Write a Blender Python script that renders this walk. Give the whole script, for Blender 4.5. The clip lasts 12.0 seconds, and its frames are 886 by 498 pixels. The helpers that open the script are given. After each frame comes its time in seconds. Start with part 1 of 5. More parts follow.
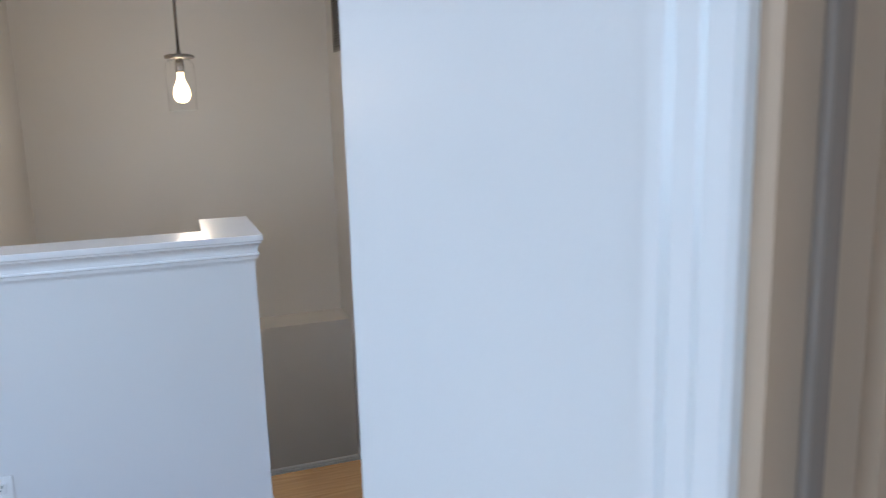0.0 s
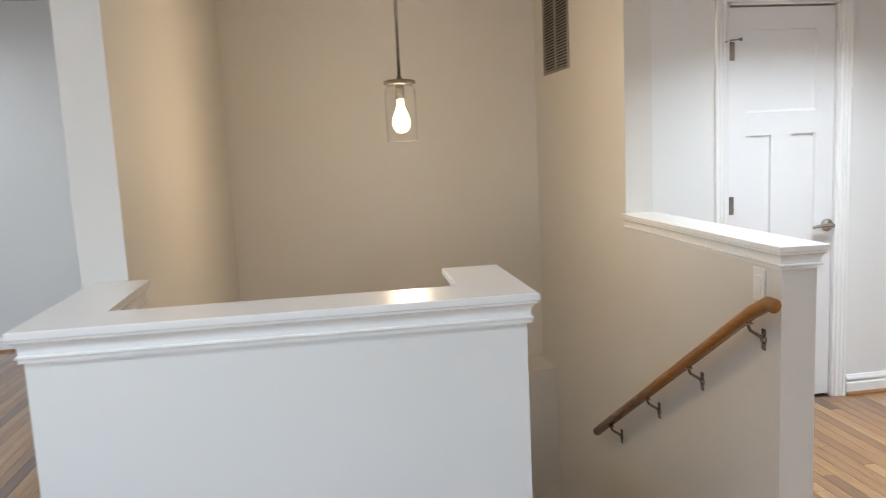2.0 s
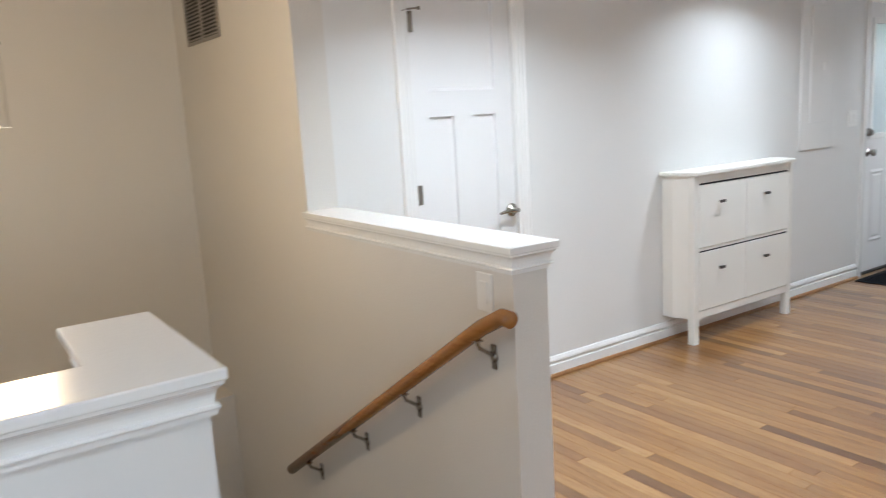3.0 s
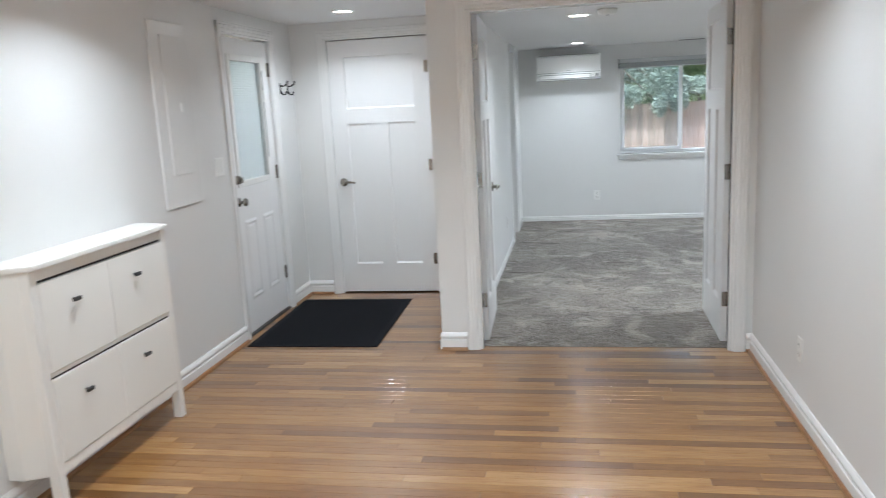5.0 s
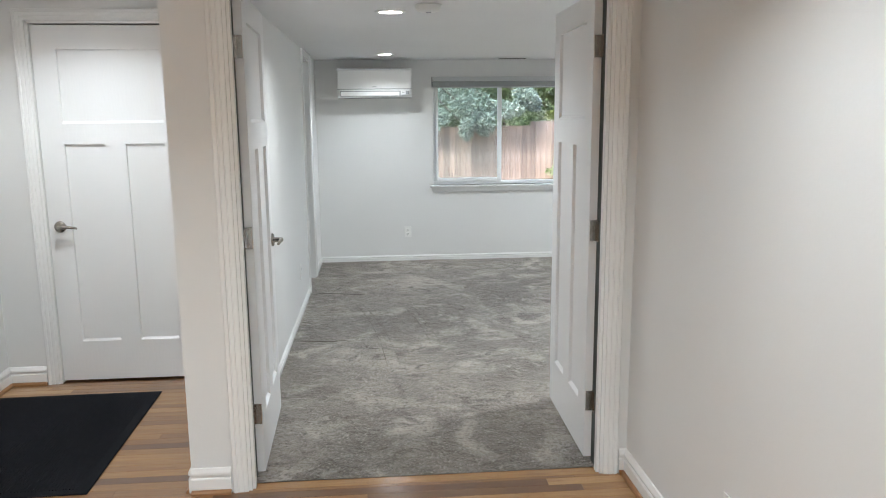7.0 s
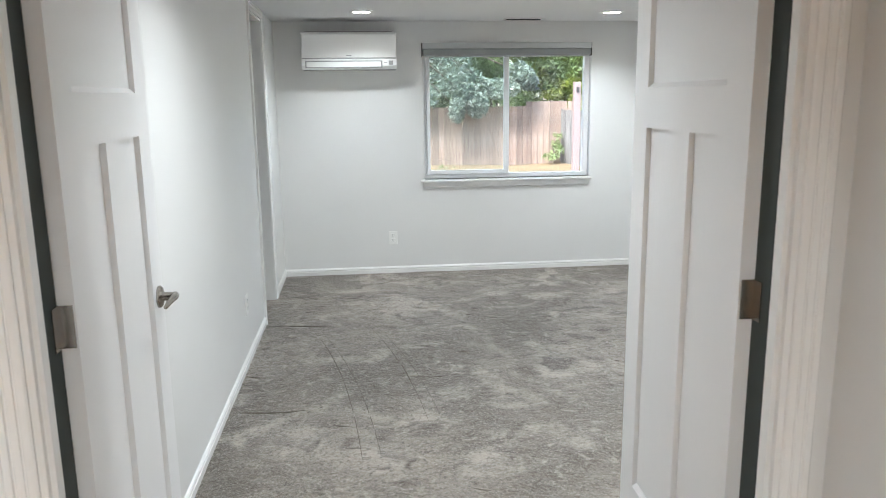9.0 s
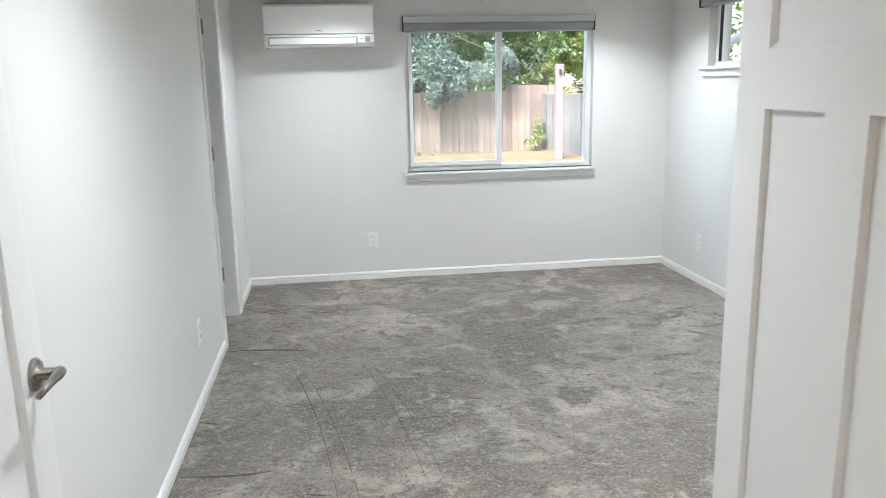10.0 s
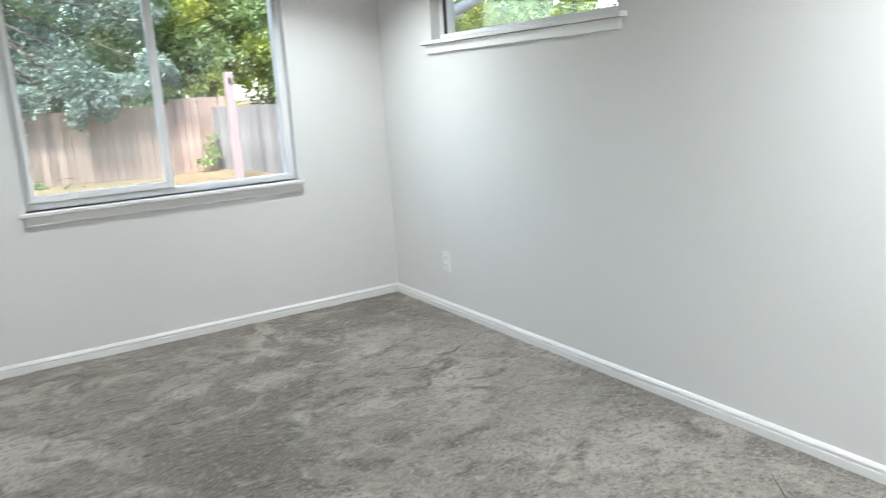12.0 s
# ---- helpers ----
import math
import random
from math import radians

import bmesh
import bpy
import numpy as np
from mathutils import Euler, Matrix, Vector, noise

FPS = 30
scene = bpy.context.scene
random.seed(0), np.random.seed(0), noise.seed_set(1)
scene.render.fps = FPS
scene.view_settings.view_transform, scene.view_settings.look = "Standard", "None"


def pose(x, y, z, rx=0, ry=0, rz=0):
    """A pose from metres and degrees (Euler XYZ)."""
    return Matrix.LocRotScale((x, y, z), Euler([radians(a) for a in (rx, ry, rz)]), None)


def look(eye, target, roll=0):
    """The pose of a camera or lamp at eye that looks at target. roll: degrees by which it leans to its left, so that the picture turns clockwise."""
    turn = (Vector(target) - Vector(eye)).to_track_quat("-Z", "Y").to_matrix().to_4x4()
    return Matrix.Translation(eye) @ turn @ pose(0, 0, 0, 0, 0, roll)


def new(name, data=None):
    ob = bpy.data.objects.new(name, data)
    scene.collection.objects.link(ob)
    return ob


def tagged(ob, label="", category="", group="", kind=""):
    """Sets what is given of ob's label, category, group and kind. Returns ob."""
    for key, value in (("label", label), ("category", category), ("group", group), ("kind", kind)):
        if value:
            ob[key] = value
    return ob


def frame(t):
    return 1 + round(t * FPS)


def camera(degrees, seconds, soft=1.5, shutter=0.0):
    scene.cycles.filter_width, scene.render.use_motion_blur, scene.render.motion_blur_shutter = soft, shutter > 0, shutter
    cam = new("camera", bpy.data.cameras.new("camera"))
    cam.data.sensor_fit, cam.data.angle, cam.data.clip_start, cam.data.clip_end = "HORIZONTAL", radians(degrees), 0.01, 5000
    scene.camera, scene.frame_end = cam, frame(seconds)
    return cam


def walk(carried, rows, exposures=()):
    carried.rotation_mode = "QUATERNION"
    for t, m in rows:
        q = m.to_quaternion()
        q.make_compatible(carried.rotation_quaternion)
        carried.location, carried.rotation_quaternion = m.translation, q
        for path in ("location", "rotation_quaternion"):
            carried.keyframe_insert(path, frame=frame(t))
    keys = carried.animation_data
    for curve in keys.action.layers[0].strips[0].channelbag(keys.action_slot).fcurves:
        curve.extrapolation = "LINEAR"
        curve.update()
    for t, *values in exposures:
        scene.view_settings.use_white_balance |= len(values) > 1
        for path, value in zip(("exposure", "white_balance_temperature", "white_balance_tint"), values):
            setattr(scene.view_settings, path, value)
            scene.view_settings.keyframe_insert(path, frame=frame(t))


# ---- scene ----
cam = camera(60.8, 12.0, soft=0.95, shutter=0.25)
METRES, EYE, TILT, LEAN, TURN = 8.3, 1.5, 0.0, 0.0, -15.2
PATH = [
    (0, (0.286, 0.116, 1.421), (0.956, 1.964, 1.057), -1.6),
    (0.5, (0.125, 0.083, 1.451), (0.591, 1.985, 1.049), -1.4),
    (1, (0.059, 0.206, 1.437), (0.361, 2.147, 1.063), -0.2),
    (1.5, (0.054, 0.429, 1.429), (0.248, 2.396, 1.121), -0.9),
    (2, (0.058, 0.725, 1.423), (0.342, 2.686, 1.151), -2.7),
    (2.5, (0.069, 1.083, 1.421), (0.763, 2.928, 1.085), -4.6),
    (3, (0.213, 1.399, 1.415), (1.315, 3.03, 1.06), -3.4),
    (3.5, (0.412, 1.669, 1.428), (1.825, 3.046, 1.103), -2.9),
    (5.5, (1.629, 2.089, 1.541), (3.587, 2.159, 1.139), -2.1),
    (6, (1.972, 2.095, 1.538), (3.93, 2.008, 1.14), -1.0),
    (6.5, (2.372, 2.087, 1.529), (4.332, 1.954, 1.15), -0.5),
    (7, (2.781, 2.096, 1.545), (4.743, 1.93, 1.194), -0.5),
    (9, (4.362, 2.022, 1.501), (6.312, 1.822, 1.104), -0.7),
    (9.5, (4.74, 2.026, 1.482), (6.685, 1.811, 1.07), -0.8),
    (10, (5.122, 2.036, 1.469), (7.056, 1.77, 1.036), -1.2),
    (10.5, (5.491, 2.034, 1.447), (7.414, 1.707, 1.002), -1.2),
    (11, (5.878, 2.03, 1.418), (7.769, 1.577, 0.951), -1.9),
    (11.5, (6.195, 1.945, 1.315), (8.005, 1.225, 0.855), -2.4),
    (12, (6.542, 1.73, 1.297), (8.204, 0.70, 0.873), -3.6),
]
EXPOSURES = [(0.0, 2.28, 5150, 10), (0.5, 2.4, 6100, 10), (1.5, 2.5, 6200, 10), (3.0, 2.5, 6080, 10), (4.0, 2.5, 6080, 10), (7.0, 2.55, 6500, 10), (9.0, 2.67, 6550, 10), (10.5, 2.74, 6600, 10), (11.5, 2.68, 6600, 10), (12.0, 2.6, 6600, 10)]
walk(cam, [(t, look(eye, target, roll)) for t, eye, target, roll in PATH], EXPOSURES)

# ---- light ----
world = bpy.data.worlds.new("sky")
scene.world = world
world.use_nodes = True
wn = world.node_tree.nodes
sky = wn.new("ShaderNodeTexSky")
sky.sky_type, sky.sun_disc = "NISHITA", False
sky.sun_elevation, sky.sun_rotation = radians(55), radians(308)
wn["Background"].inputs["Strength"].default_value = 0.15
world.node_tree.links.new(sky.outputs["Color"], wn["Background"].inputs["Color"])
SUN = bpy.data.lights.new("sun", "SUN")
SUN.energy, SUN.angle, SUN.color = 3.2, radians(30), (1.0, 0.97, 0.94)
sun = new("sun", SUN)
sun.matrix_world = look((10, 4, 16.4), (14.5, 0.5, 8.2))

LIVING_LAMP, PENDANT = 2.9, 3.7
COOL = (0.88, 0.95, 1.0)


# ---- materials ----
def mat(name, color, rough=0.5, metal=0.0, grain=None, bump=0.0, bump_scale=200.0, second=None, stain=0.0, stain_scale=1.5, stretch=(1, 1, 1), per_object=0.0, coat=0.0):
    """Principled material: base colour, noise-mixed second colour, broad stains, fine bump."""
    m = bpy.data.materials.new(name)
    m.use_nodes = True
    t = m.node_tree
    b = t.nodes["Principled BSDF"]
    b.inputs["Roughness"].default_value, b.inputs["Metallic"].default_value = rough, metal
    b.inputs["Coat Weight"].default_value, b.inputs["Coat Roughness"].default_value = coat, 0.17
    co = t.nodes.new("ShaderNodeTexCoord")
    mp = t.nodes.new("ShaderNodeMapping")
    mp.inputs["Scale"].default_value = stretch
    t.links.new(co.outputs["Object"], mp.inputs["Vector"])

    def noise_node(scale, detail=4.0):
        n = t.nodes.new("ShaderNodeTexNoise")
        n.inputs["Scale"].default_value, n.inputs["Detail"].default_value = scale, detail
        t.links.new(mp.outputs["Vector"], n.inputs["Vector"])
        return n

    def mix(kind, fac, a, c):
        n = t.nodes.new("ShaderNodeMix")
        n.data_type, n.blend_type = "RGBA", kind
        for sock, v in ((n.inputs[0], fac), (n.inputs[6], a), (n.inputs[7], c)):
            if isinstance(v, bpy.types.NodeSocket):
                t.links.new(v, sock)
            else:
                sock.default_value = v
        return n.outputs[2]

    out = (*color, 1)
    if second:
        out = mix("MIX", ramp(t, noise_node(grain or 30.0).outputs["Fac"], 0.35, 0.65), out, (*second, 1))
    if stain:
        dark = tuple(c * (1 - stain) for c in color)
        out = mix("MIX", ramp(t, noise_node(stain_scale, 6.0).outputs["Fac"], 0.45, 0.75), out if second else (*color, 1), (*dark, 1))
    if per_object:
        info = t.nodes.new("ShaderNodeObjectInfo")
        geo = t.nodes.new("ShaderNodeNewGeometry")
        add = t.nodes.new("ShaderNodeMath")
        add.operation = "ADD"
        t.links.new(info.outputs["Random"], add.inputs[0])
        t.links.new(geo.outputs["Random Per Island"], add.inputs[1])
        wrap = t.nodes.new("ShaderNodeMath")
        wrap.operation = "FRACT"
        t.links.new(add.outputs[0], wrap.inputs[0])
        hsv = t.nodes.new("ShaderNodeHueSaturation")
        rng = t.nodes.new("ShaderNodeMapRange")
        rng.inputs["To Min"].default_value, rng.inputs["To Max"].default_value = 1 - per_object, 1 + per_object
        t.links.new(wrap.outputs[0], rng.inputs["Value"])
        t.links.new(rng.outputs["Result"], hsv.inputs["Value"])
        if isinstance(out, tuple):
            hsv.inputs["Color"].default_value = out
        else:
            t.links.new(out, hsv.inputs["Color"])
        out = hsv.outputs["Color"]
    if isinstance(out, tuple):
        b.inputs["Base Color"].default_value = out
    else:
        t.links.new(out, b.inputs["Base Color"])
    if bump:
        bp = t.nodes.new("ShaderNodeBump")
        bp.inputs["Strength"].default_value, bp.inputs["Distance"].default_value = bump, 0.01
        t.links.new(noise_node(bump_scale, 3.0).outputs["Fac"], bp.inputs["Height"])
        t.links.new(bp.outputs["Normal"], b.inputs["Normal"])
    return m


def ramp(t, value, lo, hi):
    r = t.nodes.new("ShaderNodeMapRange")
    r.inputs["From Min"].default_value, r.inputs["From Max"].default_value = lo, hi
    t.links.new(value, r.inputs["Value"])
    return r.outputs["Result"]


def glow(name, color, strength):
    m = bpy.data.materials.new(name)
    m.use_nodes = True
    b = m.node_tree.nodes["Principled BSDF"]
    b.inputs["Base Color"].default_value = (*color, 1)
    b.inputs["Emission Color"].default_value, b.inputs["Emission Strength"].default_value = (*color, 1), strength
    return m


def glass(name, tint=(1, 1, 1), rough=0.0):
    """Thin pane: mostly clear, with the mirror gloss of glass."""
    m = bpy.data.materials.new(name)
    m.use_nodes = True
    t = m.node_tree
    t.nodes.remove(t.nodes["Principled BSDF"])
    clear = t.nodes.new("ShaderNodeBsdfTransparent")
    clear.inputs["Color"].default_value = (*tint, 1)
    gloss = t.nodes.new("ShaderNodeBsdfGlossy")
    gloss.inputs["Roughness"].default_value = rough
    lw = t.nodes.new("ShaderNodeLayerWeight")
    pw = t.nodes.new("ShaderNodeMath")
    pw.operation = "POWER"
    pw.inputs[1].default_value = 4.0
    t.links.new(lw.outputs["Facing"], pw.inputs[0])
    fr = t.nodes.new("ShaderNodeMapRange")
    fr.inputs["To Min"].default_value, fr.inputs["To Max"].default_value = 0.045, 0.8
    t.links.new(pw.outputs[0], fr.inputs["Value"])
    mx = t.nodes.new("ShaderNodeMixShader")
    t.links.new(fr.outputs[0], mx.inputs[0])
    t.links.new(clear.outputs[0], mx.inputs[1])
    t.links.new(gloss.outputs[0], mx.inputs[2])
    t.links.new(mx.outputs[0], t.nodes["Material Output"].inputs["Surface"])
    return m


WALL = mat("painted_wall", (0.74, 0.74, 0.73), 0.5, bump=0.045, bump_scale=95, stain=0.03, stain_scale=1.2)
# wall paint with the stairwell lamp's warm, dimmer cast put into the colour
WARMWALL = mat("wall_warm_cast", (0.70, 0.675, 0.635), 0.55, bump=0.12, bump_scale=160, stain=0.03, stain_scale=1.2)
CEIL = mat("ceiling_paint", (0.78, 0.78, 0.78), 0.7, bump=0.15, bump_scale=120, stain=0.02)
TRIM = mat("trim_paint", (0.82, 0.82, 0.81), 0.22, bump=0.03, bump_scale=60, stain=0.02, stain_scale=3)
DOORPAINT = mat("door_paint", (0.80, 0.80, 0.80), 0.33, bump=0.05, bump_scale=90, stain=0.02, stain_scale=3, stretch=(1, 1, 0.15))
CABINET = mat("cabinet_paint", (0.80, 0.79, 0.75), 0.35, bump=0.03, bump_scale=80, stain=0.02)
PLASTIC = mat("white_plastic", (0.82, 0.82, 0.80), 0.35, stain=0.02)
ACWHITE = mat("glossy_plastic", (0.84, 0.85, 0.84), 0.12, stain=0.01)
SLOT = mat("dark_slot", (0.03, 0.03, 0.03), 0.6, stain=0.2)
GREYPLASTIC = mat("grey_plastic", (0.35, 0.36, 0.36), 0.4, stain=0.1)
NICKEL = mat("brushed_nickel", (0.35, 0.325, 0.295), 0.26, metal=1.0, bump=0.05, bump_scale=300, stain=0.15, stain_scale=30)
DARKMETAL = mat("dark_metal", (0.10, 0.10, 0.10), 0.35, metal=1.0, stain=0.2, stain_scale=20)
OAKTRIM = mat("oak_trim", (0.34, 0.17, 0.07), 0.3, grain=12, second=(0.26, 0.12, 0.045), bump=0.05, bump_scale=40, stain=0.15, stretch=(6, 0.6, 6))
RAILWOOD = mat("rail_wood", (0.38, 0.165, 0.045), 0.22, grain=14, second=(0.28, 0.11, 0.03), bump=0.04, bump_scale=40, stain=0.1, stretch=(8, 0.8, 8), coat=0.2)
MATBLACK = mat("rubber_mat", (0.006, 0.007, 0.010), 0.75, bump=0.5, bump_scale=350, grain=90, second=(0.012, 0.013, 0.017), stain=0.2)
MATBLACK.node_tree.nodes["Principled BSDF"].inputs["Specular IOR Level"].default_value = 0.12
NOSE = mat("stair_nosing_oak", (0.38, 0.20, 0.065), 0.25, grain=9, second=(0.30, 0.15, 0.045), bump=0.04, bump_scale=30, stain=0.12, stretch=(0.6, 8, 1), coat=0.3)
RIM_GLINT = mat("glass_rim_glint", (0.8, 0.8, 0.76), 0.08, stain=0.02)
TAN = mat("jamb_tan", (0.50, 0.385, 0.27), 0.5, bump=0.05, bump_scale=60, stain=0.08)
STAIRCARPET = mat("stair_carpet", (0.13, 0.12, 0.105), 0.95, bump=0.6, bump_scale=500, grain=40, second=(0.18, 0.165, 0.15), stain=0.2)
SHADECLOTH = mat("shade_cloth", (0.32, 0.34, 0.34), 0.8, bump=0.2, bump_scale=900, stain=0.05)
VALANCE = mat("valance_metal", (0.50, 0.52, 0.52), 0.45, bump=0.05, bump_scale=90, stain=0.04)
VINYL = mat("window_vinyl", (0.85, 0.86, 0.86), 0.3, stain=0.02)
BLIND = mat("blind_slat", (0.80, 0.84, 0.86), 0.4, stain=0.03)
FENCE_NEW = mat("fence_cedar", (0.37, 0.275, 0.225), 0.8, grain=5, second=(0.22, 0.15, 0.12), bump=0.4, bump_scale=20, stain=0.45, stain_scale=1.2, stretch=(5, 5, 0.6), per_object=0.26)
FENCE_OLD = mat("fence_weathered", (0.20, 0.196, 0.198), 0.85, grain=5, second=(0.115, 0.11, 0.11), bump=0.4, bump_scale=20, stain=0.3, stain_scale=1.5, stretch=(5, 5, 0.5), per_object=0.18)
POST = mat("post_paint", (0.27, 0.205, 0.205), 0.6, grain=8, second=(0.21, 0.16, 0.16), bump=0.2, bump_scale=40, stain=0.12, stretch=(3, 3, 0.4))
GRASS = mat("dry_lawn", (0.20, 0.14, 0.078), 0.95, grain=3.5, second=(0.10, 0.08, 0.042), bump=0.9, bump_scale=40, stain=0.45, stain_scale=0.45)
BARK = mat("bark", (0.10, 0.075, 0.055), 0.9, bump=0.8, bump_scale=30, stain=0.3, stretch=(3, 3, 0.6))
GUTTER = mat("gutter_paint", (0.80, 0.81, 0.82), 0.5, stain=0.1)
SHED = mat("shed_siding", (0.40, 0.42, 0.45), 0.7, bump=0.2, bump_scale=30, stain=0.1)
CLEAR = glass("clear_glass", (0.97, 0.99, 0.985))
BULBGLASS = glass("bulb_glass", (1.0, 1.0, 0.995))
JAMBSTRIP = mat("jamb_strip", (0.27, 0.225, 0.185), 0.7, stain=0.1, stain_scale=8)
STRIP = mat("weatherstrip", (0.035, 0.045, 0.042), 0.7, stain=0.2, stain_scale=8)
LAMPGLOW = glow("lamp_diffuser", (1.0, 0.98, 0.95), 5.0)
BULBGLOW = glow("bulb_filament", (1.0, 0.66, 0.28), 1.6)


def leaf_mat(name, a, b):
    """Leaf: half the light passes through the blade."""
    m = mat(name, a, 0.5, grain=1.1, second=b, stain=0.3, stain_scale=0.6, per_object=0.35)
    t = m.node_tree
    p = t.nodes["Principled BSDF"]
    tr = t.nodes.new("ShaderNodeBsdfTranslucent")
    t.links.new(p.inputs["Base Color"].links[0].from_socket, tr.inputs["Color"])
    mx = t.nodes.new("ShaderNodeMixShader")
    mx.inputs[0].default_value = 0.45
    t.links.new(p.outputs[0], mx.inputs[1])
    t.links.new(tr.outputs[0], mx.inputs[2])
    t.links.new(mx.outputs[0], t.nodes["Material Output"].inputs["Surface"])
    return m


def screen_mat():
    """Fine mesh: mostly see-through, the threads catch a little light."""
    m = bpy.data.materials.new("insect_mesh")
    m.use_nodes = True
    t = m.node_tree
    clear = t.nodes.new("ShaderNodeBsdfTransparent")
    clear.inputs["Color"].default_value = (0.97, 1.0, 0.99, 1)
    t.nodes["Principled BSDF"].inputs["Base Color"].default_value = (0.7, 0.72, 0.72, 1)
    mx = t.nodes.new("ShaderNodeMixShader")
    mx.inputs[0].default_value = 0.05
    t.links.new(clear.outputs[0], mx.inputs[1])
    t.links.new(t.nodes["Principled BSDF"].outputs[0], mx.inputs[2])
    t.links.new(mx.outputs[0], t.nodes["Material Output"].inputs["Surface"])
    return m


SCREEN = screen_mat()
LEAF_BLUE = leaf_mat("leaf_olive", (0.28, 0.345, 0.30), (0.13, 0.18, 0.145))
LEAF_GREEN = leaf_mat("leaf_green", (0.25, 0.335, 0.14), (0.11, 0.18, 0.065))
LEAF_LIME = leaf_mat("leaf_lime", (0.28, 0.32, 0.06), (0.18, 0.235, 0.04))


def carpet_mat():
    """Grey cut pile: brushed patches, streaks and yarn tufts."""
    m = bpy.data.materials.new("grey_carpet")
    m.use_nodes = True
    t = m.node_tree
    b = t.nodes["Principled BSDF"]
    b.inputs["Roughness"].default_value = 0.95
    b.inputs["Sheen Weight"].default_value, b.inputs["Sheen Roughness"].default_value = 0.3, 0.3
    co = t.nodes.new("ShaderNodeTexCoord")

    def n(scale, detail, stretch=(1, 1, 1), distort=0.0):
        mp = t.nodes.new("ShaderNodeMapping")
        mp.inputs["Scale"].default_value = stretch
        mp.inputs["Rotation"].default_value = (0, 0, 0.35)
        t.links.new(co.outputs["Object"], mp.inputs["Vector"])
        k = t.nodes.new("ShaderNodeTexNoise")
        k.inputs["Scale"].default_value, k.inputs["Detail"].default_value, k.inputs["Distortion"].default_value = scale, detail, distort
        t.links.new(mp.outputs["Vector"], k.inputs["Vector"])
        return k.outputs["Fac"]

    def mixc(fac, a, c):
        k = t.nodes.new("ShaderNodeMix")
        k.data_type = "RGBA"
        t.links.new(fac, k.inputs[0])
        for s, v in ((k.inputs[6], a), (k.inputs[7], c)):
            if isinstance(v, tuple):
                s.default_value = (*v, 1)
            else:
                t.links.new(v, s)
        return k.outputs[2]

    base = mixc(ramp(t, n(0.8, 6, (1, 1.2, 1), 0.6), 0.36, 0.62), (0.165, 0.141, 0.117), (0.335, 0.295, 0.252))
    base = mixc(ramp(t, n(2.3, 9, (1.2, 1, 1), 1.2), 0.50, 0.66), base, (0.50, 0.452, 0.395))
    base = mixc(ramp(t, n(3.9, 9, (1.3, 1, 1), 1.3), 0.53, 0.66), base, (0.140, 0.119, 0.098))
    base = mixc(ramp(t, n(11.0, 8, (1.3, 1, 1), 1.0), 0.57, 0.72), base, (0.150, 0.128, 0.106))
    base = mixc(ramp(t, n(12.0, 8, (1.2, 1, 1), 1.0), 0.58, 0.74), base, (0.47, 0.425, 0.37))
    base = mixc(ramp(t, n(70.0, 6), 0.50, 0.72), base, (0.125, 0.107, 0.089))
    base = mixc(ramp(t, n(85.0, 6), 0.54, 0.76), base, (0.52, 0.478, 0.425))
    t.links.new(base, b.inputs["Base Color"])
    add = t.nodes.new("ShaderNodeMath")
    add.operation = "MULTIPLY_ADD"
    t.links.new(n(18.0, 9, (1.2, 1, 1), 0.8), add.inputs[0])
    add.inputs[1].default_value = 3.0
    t.links.new(n(210.0, 3), add.inputs[2])
    bp = t.nodes.new("ShaderNodeBump")
    bp.inputs["Strength"].default_value, bp.inputs["Distance"].default_value = 1.0, 0.012
    t.links.new(add.outputs[0], bp.inputs["Height"])
    t.links.new(bp.outputs["Normal"], b.inputs["Normal"])
    return m


CARPET = carpet_mat()


